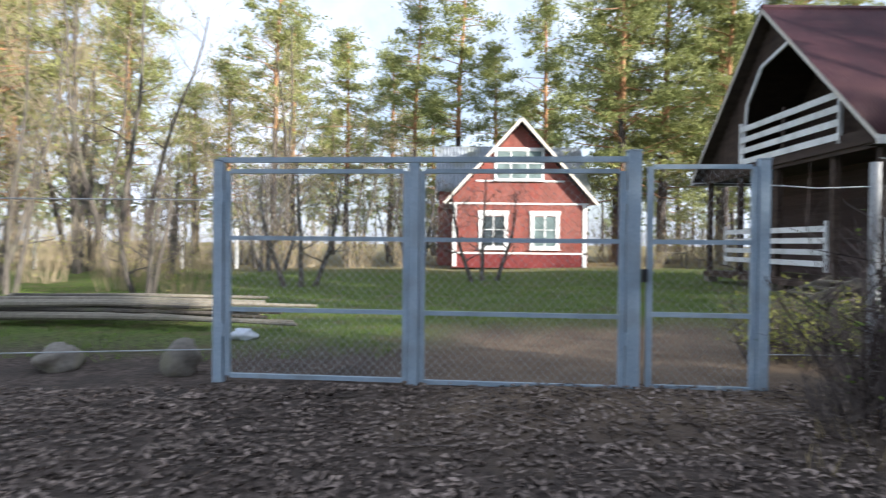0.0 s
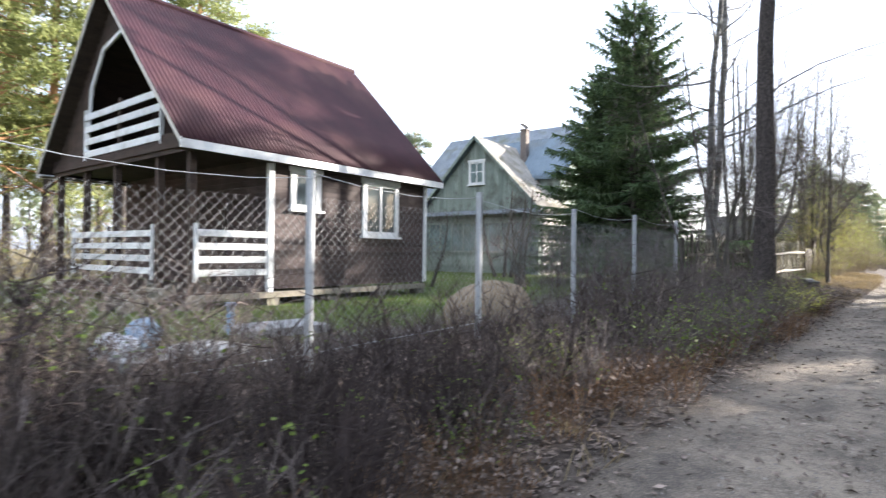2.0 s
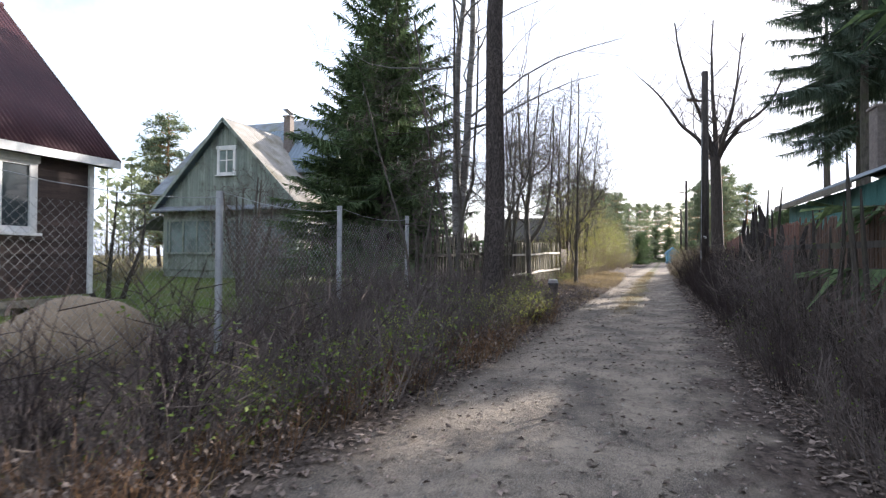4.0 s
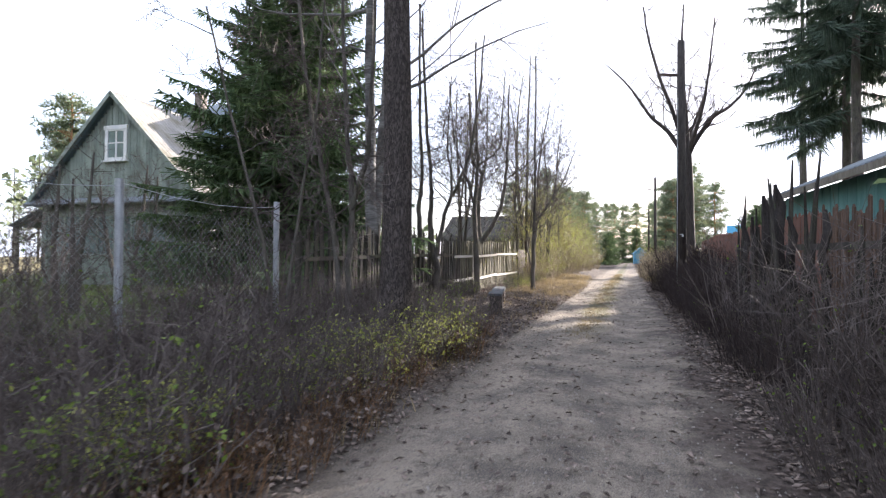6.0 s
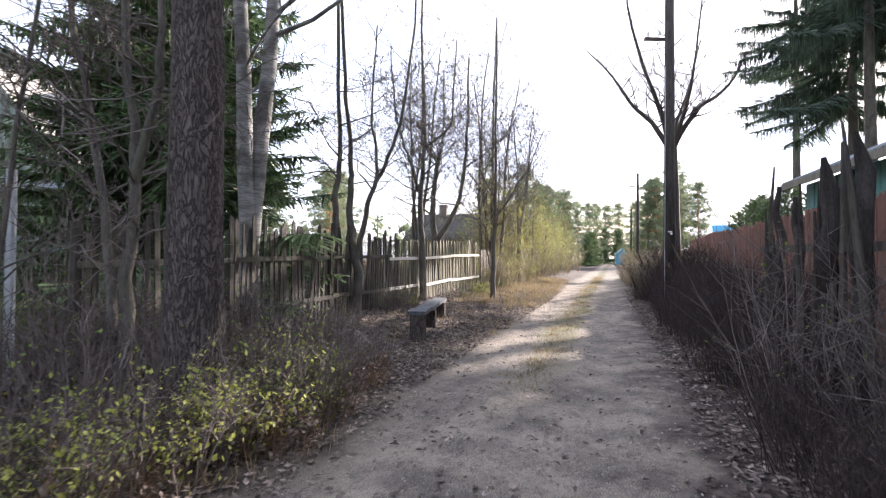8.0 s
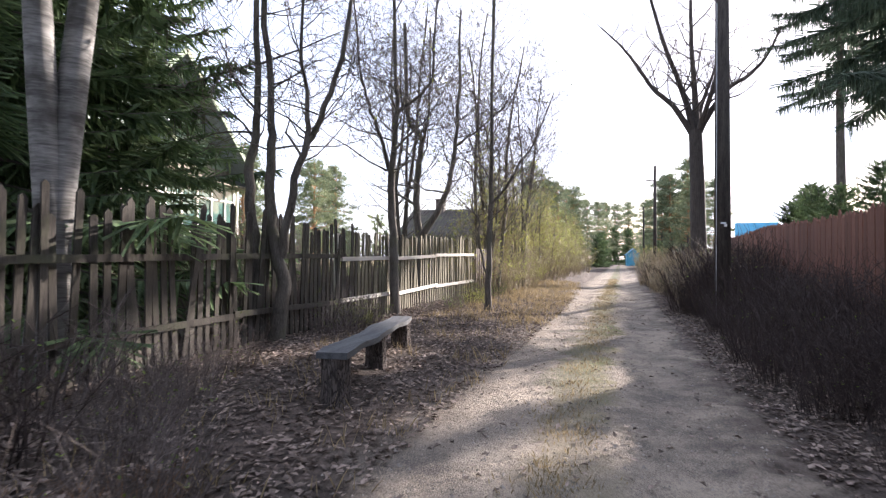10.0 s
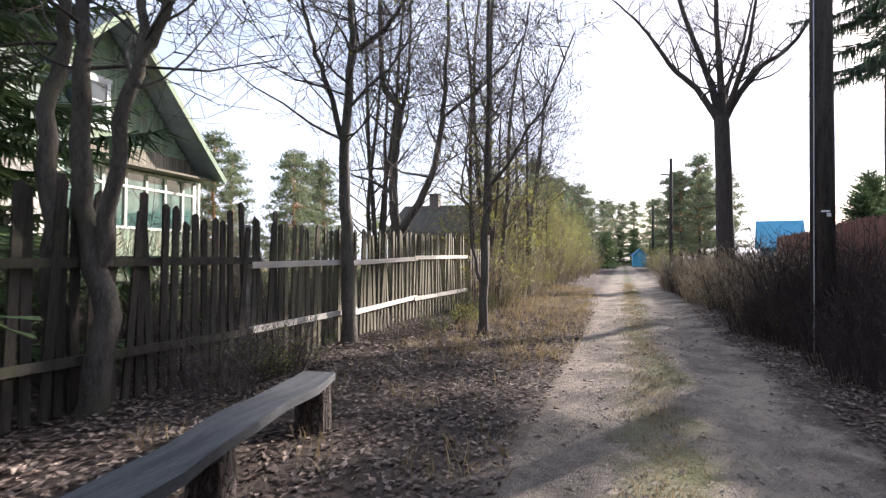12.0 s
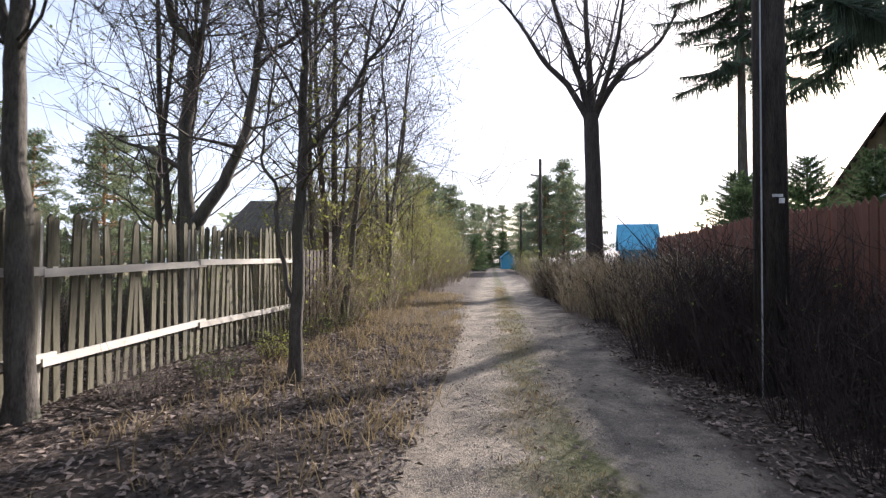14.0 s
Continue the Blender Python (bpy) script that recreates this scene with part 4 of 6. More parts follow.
# light is put into the slopes' colours: mossy sunward one paler, shaded one bluer
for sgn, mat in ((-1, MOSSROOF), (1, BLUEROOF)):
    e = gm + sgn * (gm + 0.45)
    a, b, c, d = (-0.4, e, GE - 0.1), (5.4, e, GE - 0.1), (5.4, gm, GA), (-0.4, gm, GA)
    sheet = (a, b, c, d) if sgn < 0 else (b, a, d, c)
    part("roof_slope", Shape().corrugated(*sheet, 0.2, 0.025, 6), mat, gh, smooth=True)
    part("verge_board", Shape().beam((-0.38, e, GE - 0.18), (-0.38, gm, GA - 0.08), 0.04, 0.14), GREYGREEN, gh)
part("rear_wing", Shape().box(4.3, gm, 2.2, 2.8, GW - 0.4, 4.4), GREYGREEN, gh)
for xa, xb in ((2.2, 4.2), (6.2, 4.2)):
    a, b, c, d = (xa, -0.3, 5.2), (xa, GW + 0.4, 5.2), (xb, GW + 0.4, 7.75), (xb, -0.3, 7.75)
    sheet = (b, a, d, c) if xa < xb else (a, b, c, d)
    part("rear_roof", Shape().corrugated(*sheet, 0.2, 0.025, 6), BLUEROOF, gh, "blue-grey corrugated roof", smooth=True)
part("rear_gable", Shape().slab([(2.5, 4.3), (5.9, 4.3), (5.9, 5.2), (4.2, 7.5), (2.5, 5.2)], 1, 0.1, GW), GREYGREEN, gh)
brick_stack(gh, 3.3, gm - 0.9, 6.0, 8.15, 0.36, GREYBRICK)
part("chimney_cowl", Shape().box(3.3, gm - 0.9, 8.42, 0.62, 0.3, 0.025, Matrix.Rotation(0.25, 3, "Y")).box(3.15, gm - 0.9, 8.3, 0.02, 0.02, 0.3).box(3.45, gm - 0.9, 8.28, 0.02, 0.02, 0.24), GALV, gh, "tilted sheet-metal cowl")
part("gable_pent_roof", Shape().slab([(-0.55, GE - 0.12), (0.0, GE + 0.12), (0.0, GE + 0.17), (-0.55, GE - 0.06)], 1, -0.3, GW + 0.3), SLATE, gh, "narrow pent roof across the gable")
part("lean_to_roof", Shape().slab([(GW + 0.05, 3.05), (GW + 1.5, 2.45), (GW + 1.5, 2.5), (GW + 0.05, 3.1)], 0, -0.2, 2.8), SLATE, gh, "low lean-to porch roof")
for px in (0.0, 2.5):
    part("porch_post", Shape().box(px, GW + 1.3, 1.2, 0.12, 0.12, 2.5), PALEWOOD, gh)
part("lean_to_wall", Shape().box(2.6, GW + 0.7, 1.2, 0.06, 1.3, 2.4), GREYGREEN, gh)
window(gh, gm - 0.5, gm + 0.5, 4.85, 6.0, -0.06, axis=0, bars=(1, 1), frame_w=0.14, pane=PANEPALE)
ver = Shape()
for i in range(9):
    ver.box(-0.08, 0.5 + 0.78 * i, 2.1, 0.06, 0.08, 1.5)
ver.box(-0.08, gm, 1.35, 0.07, GW - 0.4, 0.09).box(-0.08, gm, 2.85, 0.07, GW - 0.4, 0.09)
vw = part("veranda_window", ver, GREYGREEN, gh)
part("pane", Shape().box(-0.045, gm, 2.1, 0.012, GW - 0.5, 1.45), PANEPALE, vw)

# ---- green house with the veranda ----
vh = thing("green_veranda_house", "pale green boarded house with tall gable and glazed veranda", "house", pose(36.1, 16.0, 0.2))
VW, VE, VA = 4.6, 4.65, 9.5
vs = (VA - VE) / (VW + 0.45)
part("wall", Shape().slab([(-VW, 0), (VW, 0), (VW, VE), (0, VA - 0.3), (-VW, VE)], 1, 0.05, 9.0), PALEGREEN, vh)
uprights(vh, -VW, VW, VE + 0.75, lambda a: VA - 0.15 - abs(a) * vs, -0.02, 1, -1, PALEGREEN, 0.16)
uprights(vh, -VW, VW, VE + 0.05, lambda a: min(VE + 0.72, VA - 0.2 - abs(a) * vs), -0.05, 1, -1, PALEWOOD, 0.16)
uprights(vh, -VW, VW, 0.0, lambda a: 2.45, -0.02, 1, -1, PALEGREEN, 0.16)
part("veranda_eave", Shape().box(0, -0.35, VE - 0.02, 2 * VW + 0.8, 0.75, 0.08), PALEWOOD, vh)
part("string_course", Shape().box(0, -0.05, VE + 0.74, 2 * VW - 1.3, 0.06, 0.1), PALEGREEN, vh)
for sgn in (-1, 1):
    part("roof_slope", Shape().slab([(sgn * (VW + 0.5), VE - 0.05), (0, VA), (0, VA + 0.08), (sgn * (VW + 0.5), VE + 0.03)], 1, -1.15, 9.5), SLATE, vh)
    part("verge_board", Shape().beam((sgn * (VW + 0.5), -1.15, VE - 0.08), (0, -1.15, VA - 0.04), 0.04, 0.2), PALEGREEN, vh)
    part("corner_board", Shape().box(sgn * (VW - 0.05), -0.05, 2.3, 0.18, 0.06, 4.5), LIMEWASH, vh)
window(vh, -1.5, 0.4, 5.75, 7.3, -0.04, bars=(1, 1), frame_w=0.14, pane=PANE)
vv = Shape()
for i in range(11):
    vv.box(-VW + 0.12 + 0.93 * i, -0.06, 3.5, 0.1, 0.07, 2.1)
for z in (2.5, 3.95, 4.5):
    vv.box(0, -0.06, z, 2 * VW - 0.3, 0.06, 0.09)
vg = part("veranda_window", vv, LIMEWASH, vh, "chipped whitish glazing bars")
part("pane", Shape().box(0, -0.03, 3.5, 2 * VW - 0.4, 0.012, 2.0), PANETEAL, vg)

# ---- far houses ----
h5 = thing("grey_roofed_house", "low house with grey slate roof and brick chimney", "house", pose(47.0, 3.2, 0.35))
part("wall", Shape().box(3.5, 3.5, 1.2, 6.4, 6.6, 2.4), PALEWOOD, h5)
for xa, xb in ((-0.3, 3.4), (7.1, 3.4)):
    a, b, c, d = (xa, 0.0, 2.3), (xa, 7.0, 2.3), (xb, 7.0, 4.2), (xb, 0.0, 4.2)
    sheet = (b, a, d, c) if xa < xb else (a, b, c, d)
    part("roof_slope", Shape().corrugated(*sheet, 0.25, 0.03, 4), OLDWOOD, h5, "dull brown-grey weathered roof sheets", smooth=True)
part("gable", Shape().slab([(0, 2.3), (6.8, 2.3), (3.4, 4.1)], 1, 0.15, 0.3), PALEWOOD, h5)
brick_stack(h5, 3.2, 5.2, 3.6, 4.75, 0.5, GREYBRICK)
brick_stack(h5, -0.9, 0.9, 0.0, 3.75, 0.7, BRICK)

th = thing("turquoise_house", "low turquoise boarded house with grey roof behind the fence", "house", pose(20.6, -8.9, 0.35))
part("wall", Shape().box(2.9, 2.0, 1.35, 5.8, 4.0, 2.7), TURQ, th)
uprights(th, 0.0, 4.0, 0.2, lambda a: 2.7, 0.0, 0, -1, TURQ, 0.2)
uprights(th, 0.0, 5.8, 0.2, lambda a: 2.7, 4.0, 1, 1, TURQ, 0.2)
for ya, yb in ((4.35, 2.0), (-0.4, 2.0)):
    a, b, c, d = (-0.35, ya, 2.75), (6.1, ya, 2.75), (6.1, yb, 3.75), (-0.35, yb, 3.75)
    sheet = (b, a, d, c) if ya > yb else (a, b, c, d)
    part("roof_slope", Shape().corrugated(*sheet, 0.2, 0.025, 4), SLATE, th, smooth=True)
    part("fascia", Shape().box(2.88, ya, 2.68, 6.4, 0.04, 0.12), PALEWOOD, th)
part("gable", Shape().slab([(0, 2.7), (4, 2.7), (2, 3.6)], 0, 0.02, 0.1), TURQ, th)
brick_stack(th, 4.0, 2.2, 3.4, 5.2, 0.55, GREYBRICK)

oh = thing("ochre_house", "ochre gabled house with dark roof beyond the red fence", "house", pose(49.3, -18.5, 0.4, 0, 0, -36))
part("wall", Shape().slab([(-2.7, 0), (2.7, 0), (2.7, 3.6), (0, 8.0), (-2.7, 3.6)], 0, 0.05, 8.0), OCHRE, oh)
uprights(oh, -2.7, 2.7, 0.2, lambda a: 8.0 - abs(a) * 1.63, 0.0, 0, -1, OCHRE, 0.3)
for sgn in (-1, 1):
    part("roof_slope", Shape().slab([(sgn * 3.2, 2.9), (0, 8.1), (0, 8.25), (sgn * 3.2, 3.05)], 0, -0.6, 8.5), DARKWOOD, oh)
window(oh, -0.8, 0.8, 4.2, 5.9, -0.03, axis=0, bars=(1, 0), pane=PANEPALE)

for nm, bx, by, bw, bl, wall, rise in (("blue_shed", 70.0, -13.9, 3.4, 2.6, 2.4, 2.0), ("blue_gate_house", 135.0, -8.5, 2.4, 4.0, 2.3, 1.2)):
    b = thing(nm, "small bright blue metal-clad outbuilding", "shed", pose(bx, by, 0.35, 0, 0, 78 if nm == "blue_shed" else 0))
    part("wall", Shape().slab([(-bw / 2, 0), (bw / 2, 0), (bw / 2, wall), (0, wall + rise - 0.12), (-bw / 2, wall)], 0, -bl / 2, bl / 2), BLUEPAINT, b)
    for sgn in (-1, 1):
        part("roof_slope", Shape().slab([(sgn * (bw / 2 + 0.3), wall - 0.1), (0, wall + rise), (0, wall + rise + 0.06), (sgn * (bw / 2 + 0.3), wall - 0.04)], 0, -bl / 2 - 0.3, bl / 2 + 0.3), BLUEPAINT, b)

# ---- steel gate ----
gate = thing("steel_gate", "pale blue-grey steel double gate leaf with wicket and mesh", "gate", pose(-2.2, 5.45, 0.02, 0, 0, -4.7))


def gate_leaf(name, x0, x1, z0, z1, bars, parent):
    leaf = thing(name, "", "", pose(0, 0, 0))
    leaf.parent = parent
    for x in (x0, x1):
        part("stile", Shape().box(x, 0, (z0 + z1) / 2, 0.05, 0.04, z1 - z0), STEEL, leaf)
    for z in (z0, z1, *bars):
        part("crossbar", Shape().box((x0 + x1) / 2, 0, z, x1 - x0 - 0.05, 0.036, 0.042), STEEL, leaf)
    mesh_net("wire_mesh", x0, x1, z0, z1, 0.0, leaf, 0.06)


def mesh_net(name, x0, x1, z0, z1, y, parent, pitch=0.07, r=0.0016):
    """Diagonal wires woven across a bay."""
    s = Shape()
    h = z1 - z0
    x = x0 - h
    while x < x1:
        for sgn in (1, -1):
            a, b = (x, z0), (x + h, z1)
            if sgn < 0:
                a, b = (x + h, z0), (x, z1)
            pts = []
            (xa, za), (xb, zb) = a, b
            if xa > xb:
                xa, za, xb, zb = xb, zb, xa, za
            ta, tb = max(0.0, (x0 - xa) / h), min(1.0, (x1 - xa) / h)
            if tb - ta > 0.01:
                pts = [Vector((xa + t * h, y + 0.002 * sgn, za + (zb - za) * t)) for t in (ta, tb)]
                s.tube(pts, [r, r], 3)
        x += pitch * 1.41
    return part(name, s, WIRE, parent, "galvanised wire mesh", kind="stuff")


posts = [(0.0, 0.095, 2.16), (1.93, 0.095, 2.14), (3.97, 0.12, 2.24), (5.12, 0.095, 2.16)]
for px, w, h in posts:
    part("post", Shape().box(px, 0, h / 2 - 0.1, w, w * 0.8, h + 0.2), STEEL, gate)
    part("post_cap", Shape().box(px, 0, h + 0.008, w + 0.01, w * 0.8 + 0.01, 0.012), STEEL, gate)
gate_leaf("left_leaf", 0.09, 1.85, 0.06, 2.06, (0.71, 1.41), gate)
gate_leaf("right_leaf", 2.01, 3.87, 0.05, 2.06, (0.71, 1.41), gate)
part("lintel", Shape().box(1.98, 0, 2.17, 3.96, 0.05, 0.05), STEEL, gate)
gate_leaf("wicket", 4.12, 5.04, 0.07, 2.10, (0.74, 1.41), gate)
part("lock_box", Shape().box(4.06, -0.06, 1.1, 0.05, 0.03, 0.12), BLACK, gate, "black lock case")
for px in (0.07, 3.9, 5.0):
    for z in (0.45, 1.75):
        part("hinge", Shape().tube([Vector((px, -0.05, z)), Vector((px, -0.05, z + 0.12))], [0.014, 0.014], 6, True), STEEL, gate)

# ---- wire fence along the lane ----
fence = thing("chain_link_fence", "galvanised post and chain-link fence overgrown with shrubs", "fence", pose(0, 0, 0))


def fence_y(x):
    return 5.05 - 0.037 * (x - 2.9)


fx = [3.9, 6.76, 9.63, 12.5, 15.37, 18.2]
for i, x in enumerate(fx):
    y = fence_y(x)
    g = gz(x, y)
    part("post", Shape().tube([Vector((x, y, g - 0.2)), Vector((x, y, g + 2.06))], [0.045, 0.045], 10, True), GALV, fence)
    if i:
        xp = fx[i - 1]
        sag = [Vector((xp + (x - xp) * t, y - 0.05 + (fence_y(xp) - y) * (1 - t), 1.98 + gz(x, y) - 0.10 * 4 * t * (1 - t))) for t in (0, 0.25, 0.5, 0.75, 1)]
        part("top_wire", Shape().tube(sag, [0.004] * 5, 4), GALV, fence)
        net = mesh_net("wire_mesh", 0.0, x - xp, 0.12, 1.75, 0.0, fence, 0.07, 0.0017)
        net.matrix_basis = pose(xp, fence_y(xp), g, 0, 0, math.degrees(math.atan2(fence_y(x) - fence_y(xp), x - xp)))
x = fx[0]
part("top_wire", Shape().tube([Vector((2.95, 5.0, 1.95)), Vector((3.4, 5.03, 1.93)), Vector((x, fence_y(x), 1.95))], [0.006] * 3, 4), GALV, fence)
part("low_wire", Shape().tube([Vector((2.95, 5.0, 0.42)), Vector((6.76, 4.85, 0.44)), Vector((9.63, 4.75, 0.5))], [0.005] * 3, 4), GALV, fence)
lf = thing("wire_fence", "two sagging wires beside the gate", "fence", pose(-2.2, 5.45, 0.0, 0, 0, 6))
for z in (0.33, 1.80):
    part("wire", Shape().tube([Vector((0, 0, z)), Vector((-3, 0, z - 0.03)), Vector((-7, 0, z))], [0.006] * 3, 4), GALV, lf)
for x in (-3.6, -7.0):
    part("post", Shape().box(x, 0, 0.35, 0.05, 0.05, 1.1 if x > -5 else 3.0), OLDWOOD, lf)

# ---- picket fence ----
pf = thing("picket_fence", "old grey wooden picket fence leaning unevenly beside the lane", "fence", pose(0, 0, 0))


def picket_mesh(w, h, seed, ragged):
    rnd.seed(seed)
    s = Shape()
    t = 0.011
    a, b = rnd.uniform(-0.02, 0.02) * ragged, rnd.uniform(0.02, 0.06)
    outline = [(-w / 2, 0), (w / 2, 0), (w / 2 * 0.96, h * 0.5), (w / 2, h - b), (a, h), (-w / 2, h - b * 0.9), (-w / 2 * 0.95, h * 0.45)]
    s.slab(outline, 1, -t, t)
    return s


# old boards; their dark tone also holds the shade on this stretch
OLD_SHADED_PICKETS = [picket_mesh(rnd.uniform(0.07, 0.115), 1.66, 40 + i, 1).mesh("picket", OLDWOOD) for i in range(5)]
NEW_PICKETS = [picket_mesh(rnd.uniform(0.06, 0.08), 1.62, 60 + i, 0.4).mesh("picket", OLIVEWOOD) for i in range(4)]


def picket_y(x):
    return 4.12 - 0.06 * (x - 24.3) if x < 30.5 else 3.75 - 0.16 * (x - 30.5)


rnd.seed(21)
x = 18.9
while x < 34.3:
    y = picket_y(x)
    old = x < 27.6
    lean = rnd.gauss(0, 2.2 if old else 1.0)
    if not (old and rnd.random() < 0.05):
        piece("picket", rnd.choice(OLD_SHADED_PICKETS if old else NEW_PICKETS), pf,
              pose(x, y - 0.03, gz(x, y) + 0.02, rnd.gauss(0, 1.5), lean, rnd.gauss(-3, 2)) @ Matrix.Diagonal((1, 1, rnd.gauss(1.03, 0.055 if old else 0.02), 1)))
    x += rnd.uniform(0.105, 0.15) if old else rnd.uniform(0.118, 0.15)
cuts = [18.9, 21.3, 24.2, 27.0, 29.4, 31.7, 34.3]
for i in range(6):
    a, b = cuts[i], cuts[i + 1]
    new_part = i > 2
    for z in (0.42, 1.18):
        za, zb = z + gz(a, picket_y(a)) + rnd.uniform(-0.03, 0.03), z + gz(b, picket_y(b)) + rnd.uniform(-0.03, 0.03)
        part("rail", Shape().beam((a - 0.08, picket_y(a) - 0.065, za), (b + 0.08, picket_y(b) - 0.065, zb), 0.04, 0.075), RAILWOOD if new_part else OLDWOOD, pf)
    part("post", Shape().tube([Vector((a, picket_y(a) + 0.07, -0.1)), Vector((a + 0.01, picket_y(a) + 0.07, gz(a, 4) + 1.62))], [0.06, 0.055], 8, True), RAILWOOD if new_part else OLDWOOD, pf)
end = thing("broken_gate", "dark leaning remains of a wooden gate", "gate", pose(34.9, 2.95, gz(34.9, 2.95), 0, 0, -15))
for i in range(6):
    part("slat", Shape().box(0.13 * i - 0.3, 0, 0.7, 0.09, 0.022, 1.35), DARKWOOD, end)
for z in (0.4, 1.1):
    part("rail", Shape().box(0.05, 0.03, z, 1.0, 0.04, 0.07), DARKWOOD, end)
part("post", Shape().box(0.62, 0.02, 0.85, 0.12, 0.12, 1.8), DARKWOOD, end)

# ---- fences on the other side ----
sf = thing("stake_fence", "rough dark palisade of split stakes", "fence", pose(0, 0, 0))
STAKES = []
for i in range(5):
    rnd.seed(80 + i)
    s = Shape()
    pts = [Vector((rnd.uniform(-0.02, 0.02), rnd.uniform(-0.02, 0.02), 1.75 * k / 4)) for k in range(5)]
    s.tube(pts, [0.034, 0.031, 0.028, 0.023, 0.009], 6, True)
    STAKES.append(s.mesh("stake", OLDWOOD))
rnd.seed(5)


def right_y(x):
    return -2.45 - 0.02 * (x - 10)


x = 10.0
while x < 21.5:
    y = right_y(x) + rnd.uniform(-0.05, 0.05)
    piece("stake", rnd.choice(STAKES), sf, pose(x, y, gz(x, y) - 0.05, rnd.gauss(0, 3), rnd.gauss(0, 4), rnd.uniform(0, 360)) @ Matrix.Diagonal((1.1, 1.1, rnd.gauss(1.05, 0.2) * (1.08 if x > 16.5 else 1.0), 1)))
    x += rnd.uniform(0.14, 0.42)
for px, ph, pr in ((18.3, 1.9, 0.05), (18.85, 2.35, 0.075), (19.45, 2.25, 0.08), (20.2, 2.0, 0.045), (20.75, 2.15, 0.05), (17.2, 1.9, 0.045), (15.8, 1.8, 0.045)):
    pts = [Vector((0.05 * math.sin(k * 1.9 + px), 0.04 * math.cos(k * 2.3 + px), ph * k / 8 - 0.1)) for k in range(9)]
    part("post", Shape().tube(pts, [pr * (1.25 - 0.45 * k / 8 + 0.11 * math.sin(k * 2.7 + px * 3)) if k < 8 else 0.02 for k in range(9)], 9, True), ROT_BACKLIT, sf, "rotten dark split post").location = (px, right_y(px), gz(px, right_y(px)))
for z in (0.5, 1.4):
    part("rail", Shape().beam((9.9, right_y(9.9) - 0.06, z + 0.2), (21.6, right_y(21.6) - 0.06, z + 0.3), 0.05, 0.07), OLDWOOD, sf)

bf = thing("board_fence", "red-brown painted board fence with pointed tops", "fence", pose(0, 0, 0))
BOARDS = [Shape().slab([(-0.068, 0), (0.068, 0), (0.068, 1.8), (0.0, 1.87), (-0.068, 1.8)], 1, -0.011, 0.011).mesh("board", FENCERED) for _ in range(2)]


def board_y(x):
    return -3.6 - 0.075 * (x - 19.5)


ROUGH = [picket_mesh(rnd.uniform(0.075, 0.10), 1.78, 70 + i, 0.5).mesh("board", BROWNPICKET) for i in range(3)]
rnd.seed(6)
x = 13.2
while x < 40:
    y = board_y(x)
    piece("board", rnd.choice(ROUGH if x < 20.5 else BOARDS), bf, pose(x, y + rnd.uniform(-0.004, 0.004), gz(x, y) + 0.1, 0, rnd.gauss(0, 0.5), -4.3) @ Matrix.Diagonal((1, 1, rnd.gauss(1.0, 0.012 if x > 20.5 else 0.045), 1)))
    x += 0.152 if x > 20.5 else 0.115
for z in (0.55, 1.5):
    part("rail", Shape().beam((13.1, board_y(13.1) - 0.045, z + 0.28), (40, board_y(40) - 0.045, z + 0.42), 0.04, 0.08), FENCERED, bf)

# ---- bench ----
bench = thing("bench", "rough grey plank bench on log stumps beside the lane", "bench", pose(0, 0, 0))
bz = 0.30
BA, BB = Vector((22.28, 1.79, bz + 0.44)), Vector((25.32, 2.20, bz + 0.44))
plank = Shape()
n = 14
for i in range(n + 1):
    t = i / n
    p = BA.lerp(BB, t)
    wdt = 0.138 + 0.012 * math.sin(i * 1.7)
    dz = 0.012 * math.sin(i * 0.9)
    for s_, z_ in ((-1, 0.025), (1, 0.025), (1, -0.03), (-1, -0.03)):
        plank.v.append((p.x - s_ * wdt * 0.1, p.y + s_ * wdt, p.z + z_ + dz))
for i in range(n):
    for k in range(4):
        plank.f.append((i * 4 + k, i * 4 + (k + 1) % 4, i * 4 + 4 + (k + 1) % 4, i * 4 + 4 + k))
plank.f += [(3, 2, 1, 0), (n * 4, n * 4 + 1, n * 4 + 2, n * 4 + 3)]
part("plank", plank, BENCHWOOD, bench, "grey cracked seat plank")
for t, r in ((0.04, 0.13), (0.5, 0.12), (0.955, 0.135)):
    p = BA.lerp(BB, t)
    pts = [Vector((p.x, p.y, bz - 0.15)), Vector((p.x + 0.01, p.y, bz + 0.15)), Vector((p.x, p.y, bz + 0.41))]
    part("leg", Shape().tube(pts, [r * 1.08, r, r * 0.96], 12, True), PINEBARK, bench, "bark-covered log stump")

